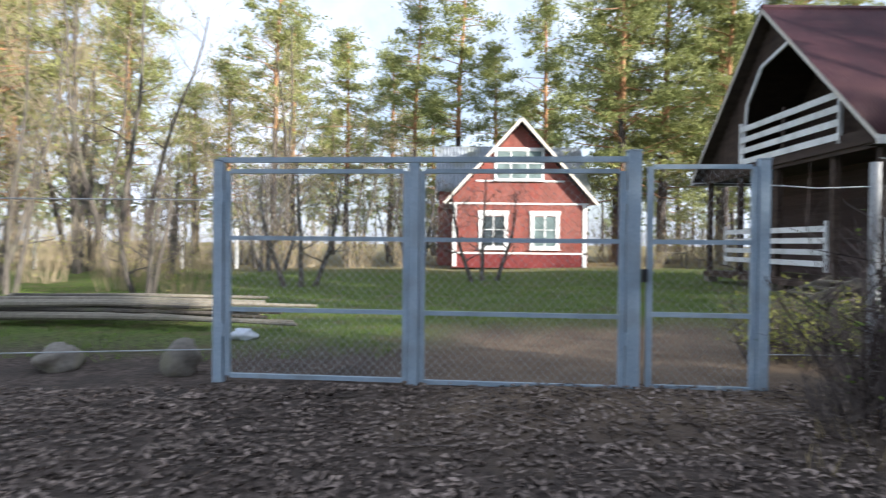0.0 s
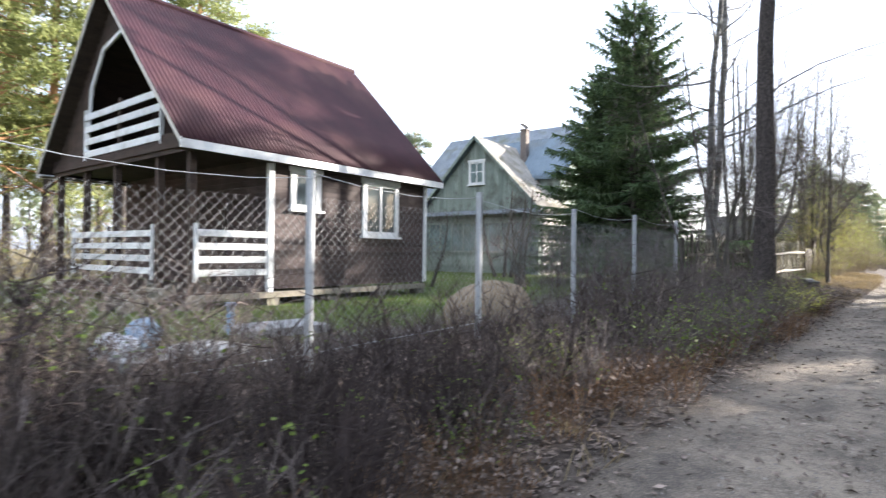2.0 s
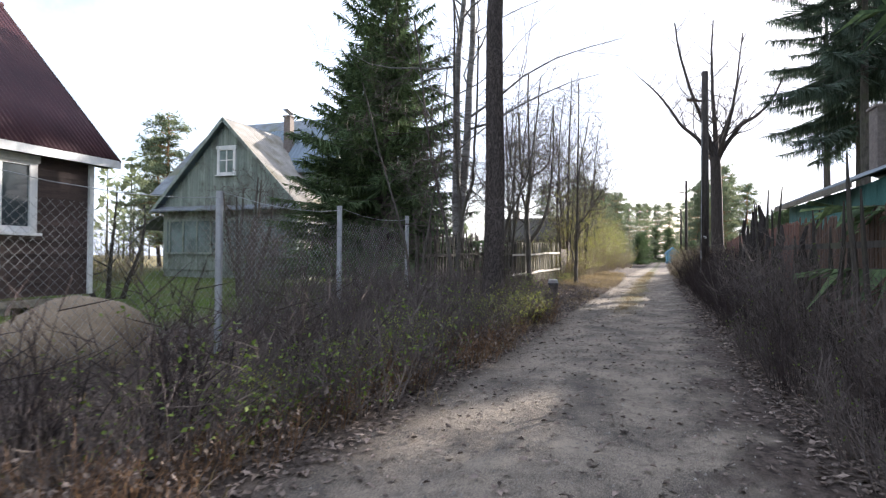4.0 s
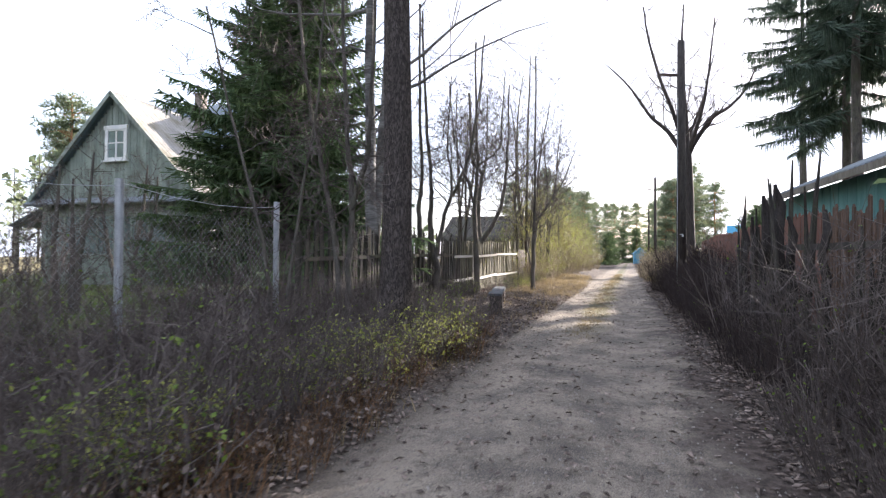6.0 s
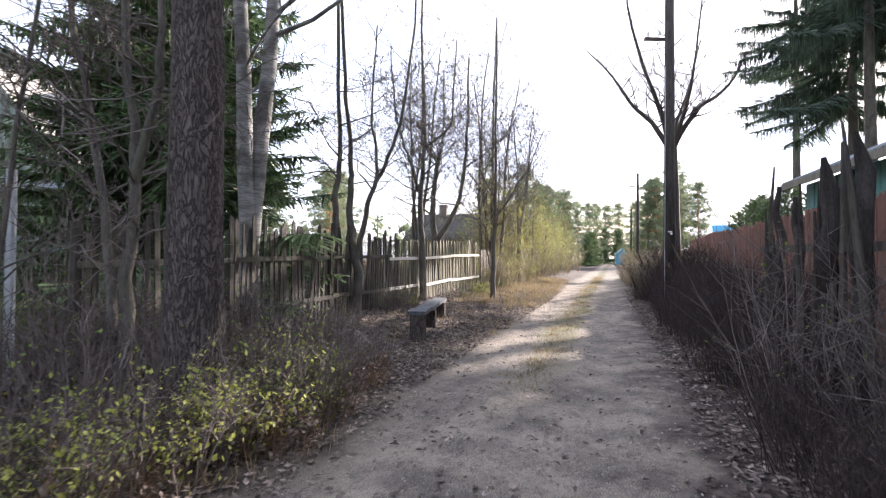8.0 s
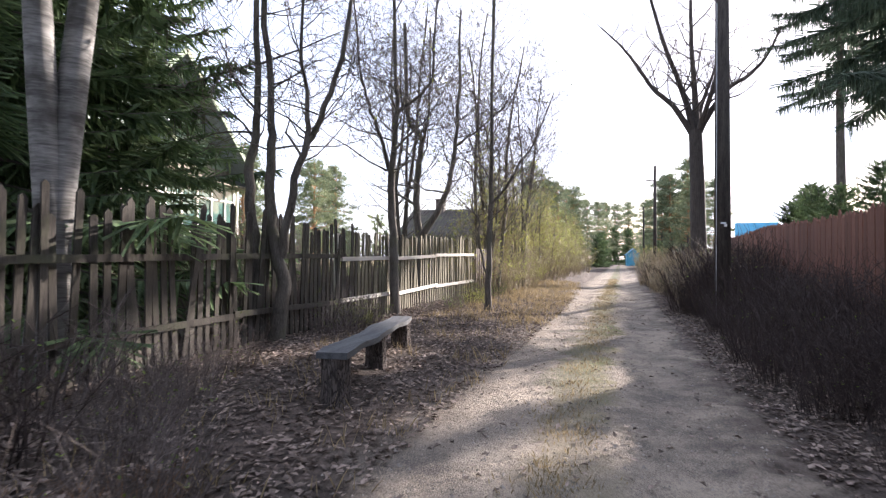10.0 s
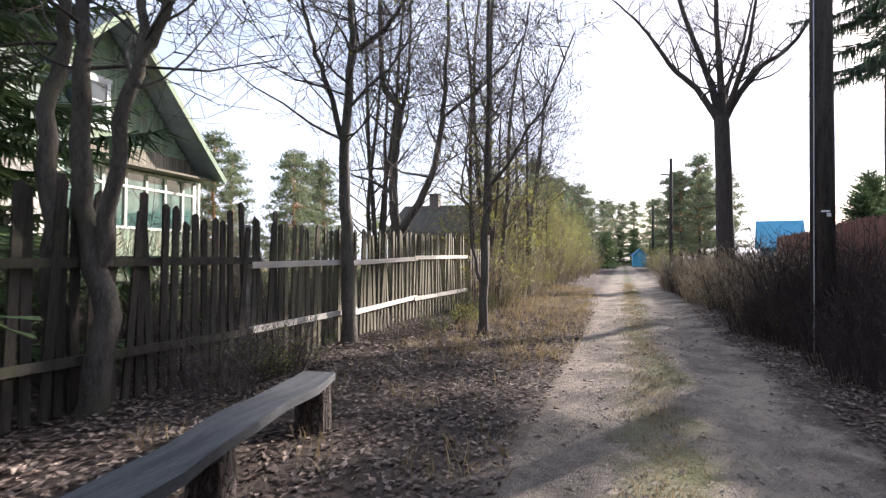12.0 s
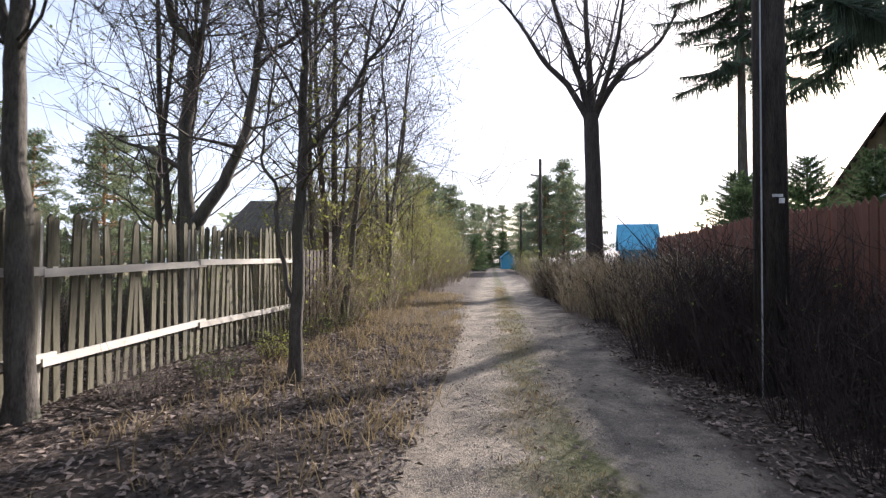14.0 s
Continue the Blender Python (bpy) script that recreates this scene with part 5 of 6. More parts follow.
# ---- power poles and wires ----


def power_pole(x, y, h, r, mark=False):
    p = thing("power_pole", "dark tarred wooden power pole with crossarm", "pole", pose(x, y, gz(x, y)))
    part("shaft", Shape().tube([Vector((0, 0, -0.2)), Vector((0.01, 0, h * 0.5)), Vector((0, 0, h))], [r, r * 0.88, r * 0.72], 12, True), ROT_BACKLIT, p, smooth=True)
    part("crossarm", Shape().beam((0.02, -0.1, h - 1.15), (0.02, 0.65, h - 1.05), 0.07, 0.08), DARKWOOD, p)
    for y_ in (0.25, 0.55):
        part("insulator", Shape().tube([Vector((0, y_, h - 1.0)), Vector((0, y_, h - 0.9)), Vector((0, y_, h - 0.86))], [0.03, 0.04, 0.02], 8, True), WHITE, p)
    if mark:
        s = Shape().box(-0.16, 0.02, 1.98, 0.012, 0.10, 0.028).box(-0.16, -0.02, 1.93, 0.012, 0.05, 0.05)
        part("mark", s, WHITE, p, "smudged white painted mark")
        part("conduit", Shape().tube([Vector((-0.10, 0.15, 0)), Vector((-0.085, 0.13, 3.2)), Vector((-0.07, 0.11, 6.5))], [0.009] * 3, 6), GALV, p, "thin earth cable")
    return p


power_pole(30.35, -2.95, 8.4, 0.165, True)
power_pole(62.0, -5.0, 8.2, 0.13)
power_pole(96.0, -7.2, 8.2, 0.13)
wires = thing("overhead_wire", "thin sagging overhead cable between poles", "cable", pose(0, 0, 0))
for a, b in ((Vector((30.35, -2.6, 7.6)), Vector((62, -4.6, 7.5))), (Vector((62, -4.6, 7.5)), Vector((96, -6.8, 7.5)))):
    pts = [a.lerp(b, t / 10) - Vector((0, 0, 4 * 0.6 * (t / 10) * (1 - t / 10))) for t in range(11)]
    part("cable", Shape().tube(pts, [0.008] * 11, 4), BLACK, wires)

# ---- yard things ----


def lump(name, label, category, x, y, sx, sy, sz, material, seed, rough=0.22, sink=0.35):
    rnd.seed(seed)
    bm = bmesh.new()
    bmesh.ops.create_icosphere(bm, subdivisions=3, radius=1.0)
    for v in bm.verts:
        k = 1 + rough * noise.noise(v.co * 1.3 + Vector((seed, 0, 0))) + 0.3 * rough * noise.noise(v.co * 4 + Vector((0, seed, 0)))
        v.co = Vector((v.co.x * sx * k, v.co.y * sy * k, v.co.z * sz * k))
    me = bpy.data.meshes.new(name)
    bm.to_mesh(me)
    bm.free()
    me.materials.append(material)
    me.polygons.foreach_set("use_smooth", [True] * len(me.polygons))
    ob = new(name, me)
    ob.matrix_basis = pose(x, y, gz(x, y) + sz * (1 - 2 * sink), 0, 0, seed * 37 % 360)
    return tagged(ob, label, category)


lump("boulder", "grey weathered boulder lying by the wire fence", "stone", -4.35, 6.3, 0.40, 0.22, 0.17, STONE, 3, 0.45, sink=0.2)
lump("boulder", "squat grey boulder beside the gate post", "stone", -2.75, 5.85, 0.19, 0.18, 0.22, STONE, 8, 0.45, sink=0.2)
lump("sand_mound", "rounded mound of tan building sand", "sand", 11.45, 5.75, 0.86, 0.8, 0.66, SAND, 4, 0.2, 0.42)
lump("plastic_bag", "crumpled white plastic bag on the grass", "bag", -2.9, 8.1, 0.17, 0.12, 0.1, PLASTIC, 5, 0.5, 0.2)
lump("sack", "stuffed pale blue sack on the ground", "sack", 6.3, 7.5, 0.24, 0.2, 0.22, BLUEPLASTIC, 6, 0.35, 0.1)
lump("sack", "stuffed white sack leaning on another", "sack", 5.9, 7.35, 0.26, 0.2, 0.17, PLASTIC, 9, 0.35, 0.1)
slabs = single("concrete_slab", Shape().box(0, 0, 0.05, 1.5, 0.8, 0.1), CONCRETE, "pale concrete slab lying on the grass", "slab", pose(6.3, 6.7, gz(6.3, 6.7), 0, 0, 12))
single("concrete_slab", Shape().box(0, 0, 0.06, 1.3, 0.9, 0.12), CONCRETE, "pale concrete slab lying near the sacks", "slab", pose(8.3, 7.6, gz(8.3, 7.6), 0, 0, -8))
tap = thing("stand_pipe", "short blue-grey stand pipe with cap", "pipe", pose(7.7, 7.9, gz(7.7, 7.9)))
part("pipe", Shape().tube([Vector((0, 0, -0.05)), Vector((0, 0, 0.42))], [0.055, 0.055], 10, True), BLUEPLASTIC, tap)
part("cap", Shape().tube([Vector((0, 0, 0.42)), Vector((0, 0, 0.47))], [0.085, 0.08], 10, True), BLUEPLASTIC, tap)
rnd.seed(33)
for i in range(26):
    x, y = rnd.uniform(-7.6, -4.6), rnd.uniform(8.8, 11.2)
    L = rnd.uniform(4.0, 6.0)
    z = gz(x, y) + 0.06 + 0.09 * (i % 4)
    s = Shape().tube([Vector((-L / 2, 0, 0)), Vector((0, rnd.uniform(-0.08, 0.08), 0.03)), Vector((L / 2, 0, 0))], [0.055, 0.048, 0.03], 7, True)
    single("pole_log", s, PALEWOOD if i % 3 else OLDWOOD, "thin grey felled pole in a loose pile", "log", pose(x, y, z, 0, 0, rnd.gauss(-4, 5)), "pile of poles")
for i, (x, y) in enumerate(((-16.5, 27), (-13.0, 27.6), (-10.5, 28.2), (-19.5, 26.5))):
    single("fence_post", Shape().box(0, 0, 1.0, 0.12, 0.12, 2.2), WHITE, "white concrete fence post at the yard's end", "post", pose(x, y, gz(x, y)), "far fence posts")
table = thing("garden_table", "small weathered garden table under the pines", "table", pose(11.2, 27.0, gz(11.2, 27)))
part("top", Shape().box(0, 0, 0.72, 1.3, 0.7, 0.05), PALEWOOD, table)
for sx in (-0.55, 0.55):
    for sy in (-0.25, 0.25):
        part("leg", Shape().box(sx, sy, 0.35, 0.07, 0.07, 0.7), PALEWOOD, table)

bench_far = thing("garden_bench", "low weathered plank bench under the pines", "bench", pose(12.9, 26.4, gz(12.9, 26.4), 0, 0, -6))
part("seat", Shape().box(0, 0, 0.42, 1.7, 0.3, 0.05), PALEWOOD, bench_far)
for sx in (-0.65, 0.65):
    part("leg", Shape().box(sx, 0, 0.2, 0.08, 0.24, 0.4), PALEWOOD, bench_far)

# ---- trees ----
pines = [pine_tree("tall sunlit pine with orange upper trunk", 19, 0.27, 5.0, 3.8, 84, 54, 11, "pine wood", 0.30),
         pine_tree("tall slim pine with thin crown", 21, 0.25, 8.5, 3.3, 66, 52, 12, "pine wood", 0.30),
         pine_tree("broad pine with low hanging boughs", 17, 0.30, 3.5, 4.2, 92, 54, 13, "pine wood", 0.30)]
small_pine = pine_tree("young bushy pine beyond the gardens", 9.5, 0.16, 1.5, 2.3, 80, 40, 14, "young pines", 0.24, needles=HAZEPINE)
spruces = [spruce_tree("dense dark green spruce with drooping boughs", 10.4, 0.17, 1.2, 3.25, 0.27, 28, 31),
           spruce_tree("tall thin-crowned spruce with bare lower trunk", 21, 0.22, 9.5, 3.8, 0.52, 34, 32, 0.36, 0.95, needles=BACKLITSPRUCE),
           spruce_tree("big old spruce with long hanging boughs behind the board fence", 19, 0.24, 7.5, 4.2, 0.48, 34, 37, 0.38, 1.05, needles=BACKLITSPRUCE),
           spruce_tree("very tall spruce with a bare lower trunk and ragged crown", 25, 0.27, 11.0, 3.6, 0.52, 34, 38, 0.42, 0.95, needles=BACKLITSPRUCE)]
rnd.seed(3)
PINES = [(9.5, 29.5, 0), (12.2, 31, 2), (14.5, 28.5, 1), (11.0, 35, 2), (16.5, 33, 0), (18.5, 29, 2), (7.5, 41, 1), (4.0, 44, 0), (1.0, 42, 1), (-2.5, 46, 1),
         (-7, 40, 0), (-11, 36, 1), (-16, 41, 2), (-20, 35, 0), (-24, 42, 1), (-28, 36, 2), (-13, 48, 0), (-5, 52, 2), (8, 52, 2), (14, 45, 0), (20, 40, 2), (24, 46, 1),
         (28, 38, 0), (-22, 27, 1), (-18, 22, 0), (-27, 24, 1), (-32, 30, 0), (22, 52, 2), (32, 50, 1), (-1, 60, 2), (-12, 60, 2), (-25, 56, 2), (12, 62, 0), (-36, 46, 2), (-40, 38, 1)]
for x, y, k in PINES:
    plant(pines[k], x, y, rnd.uniform(0, 360), rnd.uniform(0.85, 1.12))
for x, y, s in ((52, 18, 0.8), (60, 20, 0.9), (48, 24, 0.85), (57, 26, 0.95), (44, 30, 1.0), (40, 34, 1.0), (66, 24, 0.95),
                (80, 3, 1.0), (86, 5, 1.15), (92, 2, 1.1), (98, -11, 1.3), (105, 3, 1.2), (110, -14, 1.3), (118, 0, 1.2), (124, -13, 1.3), (130, -2, 1.3), (137, -12, 1.4), (150, -4, 1.5), (158, -13, 1.6), (165, -6, 1.6), (146, 4, 1.5), (172, -10, 1.7),
                (48, 15.5, 0.7), (46, 19, 0.8), (30, 34, 1.1), (34, 27, 1.0), (24, 28, 0.9), (22, 34, 1.1)):
    plant(small_pine, x, y, rnd.uniform(0, 360), s)
for x, y, k, s in ((96, -12.5, 2, 0.72), (100, -9.8, 2, 0.78), (103, -13.8, 0, 0.82), (107, -11.5, 2, 0.86), (112, -16, 2, 0.9), (99, -16.5, 2, 0.75), (74, 9, 2, 0.6), (80, 6.5, 0, 0.62), (88, 8, 2, 0.66), (96, 5, 2, 0.7), (108, 3.5, 2, 0.75)):
    plant(small_pine, x, y, rnd.uniform(0, 360), s * (2.0 if k == 0 else 1.7))
plant(spruces[0], 23.3, 7.4, 20, 1.0)
plant(spruces[0], 25.0, 9.3, 75, 0.84)
plant(spruces[0], 26.2, 8.3, 140, 0.95)
plant(spruces[2], 38.8, -10.8, 0, 1.0)
plant(spruces[3], 51.0, -12.9, 0, 1.0)
# all but the first stand out of view, added to cast shade
for x, y, s, t in ((35.2, -9.8, 1.0, 310), (43, -18, 1.1, 300), (36, -20, 1.1, 250), (30, -22, 1.1, 10), (22, -16, 1.0, 45), (18.5, -12, 0.95, 60)):
    plant(spruces[1], x, y, t, s)
# the first five are unseen spruces added to keep the lane shaded
for x, y, s, t in ((24, -11.8, 1.35, 45), (14, -9, 1.6, 20), (9.0, -8, 1.5, 70), (12, -14, 1.7, 200), (5, -9.5, 1.5, 120), (40.2, -7.7, 0.36, 250), (28.6, -5.8, 0.28, 15), (30.9, -6.0, 0.31, 95), (33.4, -6.2, 0.29, 160), (35.6, -6.5, 0.32, 205), (38.2, -6.6, 0.30, 330), (76, -6.9, 0.3, 10), (104, -1.2, 0.5, 40), (112, -1.8, 0.55, 90), (120, -2.4, 0.6, 140), (116, -9.4, 0.5, 190), (124, -10.2, 0.55, 230), (146, -8.5, 0.8, 280), (150, -5.5, 0.85, 330), (143, -12.5, 0.8, 20), (37.8, -7.4, 0.3, 80), (43.6, -9.0, 0.42, 50)):
    plant(spruces[0], x, y, t, s)
near_pine = pine_tree("big old pine beside the lane", 19, 0.24, 9.5, 3.0, 70, 44, 16, bark=PINEBARK, cut_at=7)
plant(near_pine, 18.2, 2.5, 30, 1.0)

birch = bare_tree("birch_tree", "leaning white-barked birch with black scars", [(0.05, -0.15, 1.0), (0.1, -0.5, 0.9)], 14, 0.15, BIRCHBARK, 3, 5, 0.75, fork=0.3, seed=41)
plant(birch, 22.0, 4.65, 0)
stemmed_tree("bare_sapling", "slim grey rowan stems growing from one root at the fence", [
    (0.055, 0.02, [(0, 0.1, -0.1), (0, 0.1, 1.07), (0.05, 0.37, 2.44), (0, 0.64, 3.8), (0, 1.0, 6.5)]),
    (0.075, 0.02, [(0, -0.07, -0.1), (0, -0.07, 1.1), (0.05, -0.1, 2.2), (0, 0.0, 3.7), (0, 0.1, 7.0)]),
    (0.05, 0.018, [(0.05, -0.09, 1.95), (0, -0.38, 2.87), (0, -0.44, 3.86), (0, -0.5, 6.0)])], 18.35, 3.4, 1.3, 16, 1.6, 42)
stemmed_tree("bare_sapling", "thin pale leaning stems behind the wire fence", [
    (0.035, 0.012, [(0, 0, -0.1), (0, 0.2, 1.5), (0.1, 0.7, 3.0), (0.1, 1.3, 5.0)]),
    (0.03, 0.012, [(0.1, -0.1, -0.1), (0.2, -0.2, 1.5), (0.2, -0.5, 3.2), (0.3, -0.6, 5.2)])], 17.4, 4.0, 1.0, 12, 1.3, 52)
stemmed_tree("bare_alder", "dark double-trunked alder with a leaning stem at the picket fence", [
    (0.105, 0.03, [(0, 0.1, -0.1), (0, 0.17, 0.77), (0, 0.23, 1.5), (0, 0.3, 2.4), (0.1, 0.28, 2.95), (0.1, 0.25, 3.5), (0.2, 0.35, 5.5), (0.3, 0.4, 8.2)]),
    (0.115, 0.03, [(0.05, -0.12, -0.1), (0.1, -0.21, 0.78), (0.05, -0.06, 1.48), (0, -0.02, 2.14), (0, -0.06, 2.8), (0, -0.05, 3.3), (0, 0.1, 5.0), (-0.1, 0.2, 7.8)]),
    (0.07, 0.02, [(0.1, -0.17, 1.2), (0.05, -0.33, 1.9), (0, -0.55, 2.64), (0, -0.8, 3.1), (0, -1.1, 3.9), (0, -1.3, 5.0), (0, -1.5, 7.0)]),
    (0.045, 0.015, [(0, -0.6, 2.7), (0, -0.62, 3.3), (0, -0.5, 4.2), (0, -0.6, 6.0)])], 24.85, 4.06, 2.3, 16, 2.1, 43, 0.1)
stemmed_tree("bare_maple", "slender grey maple before the picket fence", [
    (0.115, 0.03, [(0, 0, -0.1), (0, 0.04, 1.4), (0, 0.11, 2.65), (0, 0.06, 3.5), (0, -0.02, 4.5), (0, 0.05, 5.2), (0, 0.1, 8.5)]),
    (0.05, 0.018, [(0, 0.09, 2.9), (0, 0.36, 3.8), (0, 0.64, 4.5), (0, 0.84, 5.3), (0, 1.0, 7.2)]),
    (0.045, 0.018, [(0, -0.02, 4.3), (0, -0.45, 4.56), (0, -0.76, 4.9), (0, -0.8, 5.4), (0, -0.9, 7.2)])], 28.95, 3.62, 2.6, 19, 2.5, 44, 0.3)
stemmed_tree("forked_tree", "forked tree with buds breaking behind the fence", [
    (0.14, 0.05, [(0, 0, -0.1), (0, 0, 1.7), (0, 0.1, 2.55), (0, 0.07, 3.6), (0, -0.06, 4.5), (0.1, 0.27, 4.95), (0, 0.37, 5.4), (0, 0.5, 8.0)]),
    (0.06, 0.02, [(0, -0.06, 4.4), (-0.1, -0.23, 4.9), (0, -0.27, 5.4), (0, -0.3, 7.8)]),
    (0.115, 0.03, [(0, -0.03, 1.7), (0, -0.53, 2.45), (0, -0.88, 3.26), (0, -1.05, 4.5), (0, -1.13, 5.4), (0, -1.2, 8.2)]),
    (0.04, 0.015, [(0, -1.04, 4.3), (-0.2, -1.6, 4.6), (-0.3, -2.3, 5.1), (-0.4, -2.9, 5.8)])], 33.2, 4.43, 2.3, 18, 2.6, 45, 0.7)
stemmed_tree("bare_sapling", "thin dark young tree at the verge", [
    (0.085, 0.025, [(0, 0, -0.1), (0, -0.03, 1.3), (0, -0.06, 2.7), (0, -0.08, 3.5), (0, -0.09, 4.1), (0, -0.1, 8.5)]),
    (0.035, 0.012, [(0, -0.08, 2.5), (0, -0.47, 2.95), (0, -0.78, 3.5), (0, -1.03, 3.85), (0, -1.5, 5.0)]),
    (0.03, 0.010, [(0, 0.02, 0.85), (0, 0.22, 1.65), (0, 0.22, 2.1), (0, 0.38, 2.45), (0, 0.3, 3.1), (0, 0.2, 4.2)])], 30.7, 1.97, 2.0, 16, 2.0, 46, 0.15)
clump = bare_tree("bare_aspen_clump", "clump of straight bare aspen stems", [(0.1, 0.1, 1.0), (-0.3, 0.35, 0.95), (0.3, -0.45, 0.85), (0.1, 0.8, 0.8)], 10.5, 0.075, None, 3, 5, 0.8, fork=0.2, seed=47, leafy=0.4, lift=0.12)
for x, y, s, t in ((36.7, 2.9, 1.0, 0), (41, 2.4, 0.85, 100), (35, 5.5, 0.9, 60)):
    plant(clump, x, y, t, s)
# trunk and limbs take a near-black bark tone for being backlit
stemmed_tree("bare_tree", "huge bare lime tree with upswept limbs", [
    (0.46, 0.36, [(0, 0, -0.2), (0, 0.05, 3.0), (0, 0.1, 6.0), (0, 0.2, 8.6)]),
    (0.24, 0.05, [(0, 0.2, 8.2), (0, 0.5, 9.6), (0.2, 1.0, 11.4), (0, 1.85, 13.7), (0, 2.6, 16.5), (0, 3.0, 19.0)]),
    (0.19, 0.04, [(0, 0.3, 8.3), (-0.3, 1.4, 10.0), (-0.5, 2.5, 11.0), (-0.6, 3.4, 12.4), (-0.6, 4.2, 13.5), (-0.6, 5.4, 14.8)]),
    (0.22, 0.05, [(0, 0.1, 8.3), (0, -0.4, 9.3), (0.2, -1.5, 10.9), (0.2, -2.6, 11.6), (0.3, -3.5, 12.6), (0.3, -4.3, 14.2)]),
    (0.24, 0.05, [(0, 0.15, 8.3), (0.5, 0.1, 10.5), (0.4, 0.3, 13.0), (0.3, 0.4, 16.0), (0.3, 0.3, 19.0)]),
    (0.17, 0.04, [(0, 0.1, 8.4), (-1.2, -0.5, 10.6), (-1.6, -0.9, 13.0), (-1.9, -1.3, 17.0)]),
    (0.17, 0.04, [(0, 0.2, 8.4), (1.4, -0.4, 10.4), (2.2, -1.2, 12.6), (2.4, -2.0, 16.0)])], 52.0, -6.3, 9.4, 17, 4.0, 48, 0, 0.05, 3, 6, 0.6, ROT_BACKLIT, 0.03)
leafy = bare_tree("young_leaved_tree", "small tree bursting into yellow-green leaf", [(0.2, 0.3, 1.0), (-0.8, 0.2, 0.9), (0.9, -0.6, 0.85)], 5.2, 0.05, None, 3, 5, 0.7, fork=0.1, seed=49, leafy=2.0, leaf=0.07, group="lane-side saplings", twig=TWIGSUNLIT)
rnd.seed(61)
x = 36.5
while x < 100:
    plant(leafy, x, 2.9 - 0.045 * (x - 36) + rnd.uniform(-0.6, 0.9), rnd.uniform(0, 360), rnd.uniform(0.45, 1.15) * (1 + 0.003 * (x - 36)))
    x += rnd.uniform(1.6, 4.0) * (1 + 0.012 * (x - 36))
apple = bare_tree("bare_apple_tree", "low spreading bare apple tree on the lawn", [(-1.6, 0.3, 0.9), (0.5, -0.2, 1.0), (1.9, 0.6, 0.9)], 4.2, 0.085, None, 3, 4, 0.8, fork=0.2, seed=50, lift=0.04)
for x, y, s, t in ((-4.6, 17.5, 1, 0), (-10.5, 21, 1.1, 80), (1.5, 19.5, 0.9, 170), (-8, 26, 1.2, 220), (-1.5, 25, 1.1, 300), (-6.8, 12.8, 0.8, 140), (19, 9.5, 0.8, 30), (24.5, 13.5, 1.0, 70), (17.6, 12.5, 0.7, 110), (-13, 15, 1.2, 10)):
    plant(apple, x, y, t, s)
alder = bare_tree("bare_alder", "tall thicket alder with pale twigs in sun", [(0.2, 0.1, 1.0), (-1.0, 0.3, 0.9), (1.1, -0.5, 0.85)], 9, 0.07, None, 3, 4, 0.6, fork=0.15, seed=51, twig=TWIGSUNLIT, leafy=0.35, leaf=0.09, group="thicket")
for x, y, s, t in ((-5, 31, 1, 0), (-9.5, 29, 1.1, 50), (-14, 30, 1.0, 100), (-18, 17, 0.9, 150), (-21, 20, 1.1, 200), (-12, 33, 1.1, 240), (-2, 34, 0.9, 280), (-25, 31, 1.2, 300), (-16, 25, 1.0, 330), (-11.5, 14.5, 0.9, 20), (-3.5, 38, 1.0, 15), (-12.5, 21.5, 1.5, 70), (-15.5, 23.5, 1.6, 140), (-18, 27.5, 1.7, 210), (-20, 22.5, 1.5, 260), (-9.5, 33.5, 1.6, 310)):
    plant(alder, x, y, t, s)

# ---- shrubs ----
dark = [shrub("tangled bare dark-stemmed shrub on the verge", 1.0, 0.8, 80, 100 + i, TWIG, 0.10, GREENLEAF, 0.035, "roadside shrubs", 4) for i in range(3)]
hedge_pale = shrub("sunlit straw-brown hedge bush", 1.3, 0.8, 70, 127, TWIGSUNLIT, 0.08, GREENLEAF, 0.03, "hedge shrubs", 4, name="hedge_bush")
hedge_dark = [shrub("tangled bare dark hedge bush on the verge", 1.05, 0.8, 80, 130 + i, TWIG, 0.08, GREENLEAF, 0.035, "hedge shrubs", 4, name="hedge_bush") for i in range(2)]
reddish = [shrub("dense bare reddish-brown hedge shrub coloured for deep shade", 1.35, 0.8, 75, 110 + i, TWIGSHADED, 0.04, GREENLEAF, 0.03, "hedge shrubs", 4, name="hedge_bush") for i in range(3)]
green = shrub("low shrub with fresh yellow-green leaves", 0.65, 0.55, 36, 120, TWIG, 0.8, GREENLEAF, 0.030, "leafing shrubs", 6)
bright = shrub("small bush thick with bright yellow-green leaves", 0.62, 0.62, 40, 124, TWIG, 0.95, YOUNGLEAF, 0.036, "bright leafing bushes", 10)
rusty = shrub("low tangle of rusty dead stalks and dry weeds", 0.42, 0.5, 46, 125, RUSTSTEM, 0.25, DEADLEAF, 0.04, "dead weeds", 4, 0.004, "dead_weed")
tall = shrub("tall straggling bare shrub by the fence", 2.2, 0.6, 45, 121, TWIG, 0.05, GREENLEAF, 0.04, "tall shrubs", 6, 0.009)
stout = shrub("dark thick-stemmed currant bush at the verge", 1.5, 0.6, 26, 123, TWIGSHADED, 0.08, GREENLEAF, 0.04, "thick-stemmed bushes", 6, 0.014)
pale = shrub("sunlit pale bare brushwood", 1.7, 0.9, 60, 122, TWIGSUNLIT, 0.35, YOUNGLEAF, 0.06, "sunlit brush", 5)
rnd.seed(77)
x = 3.6
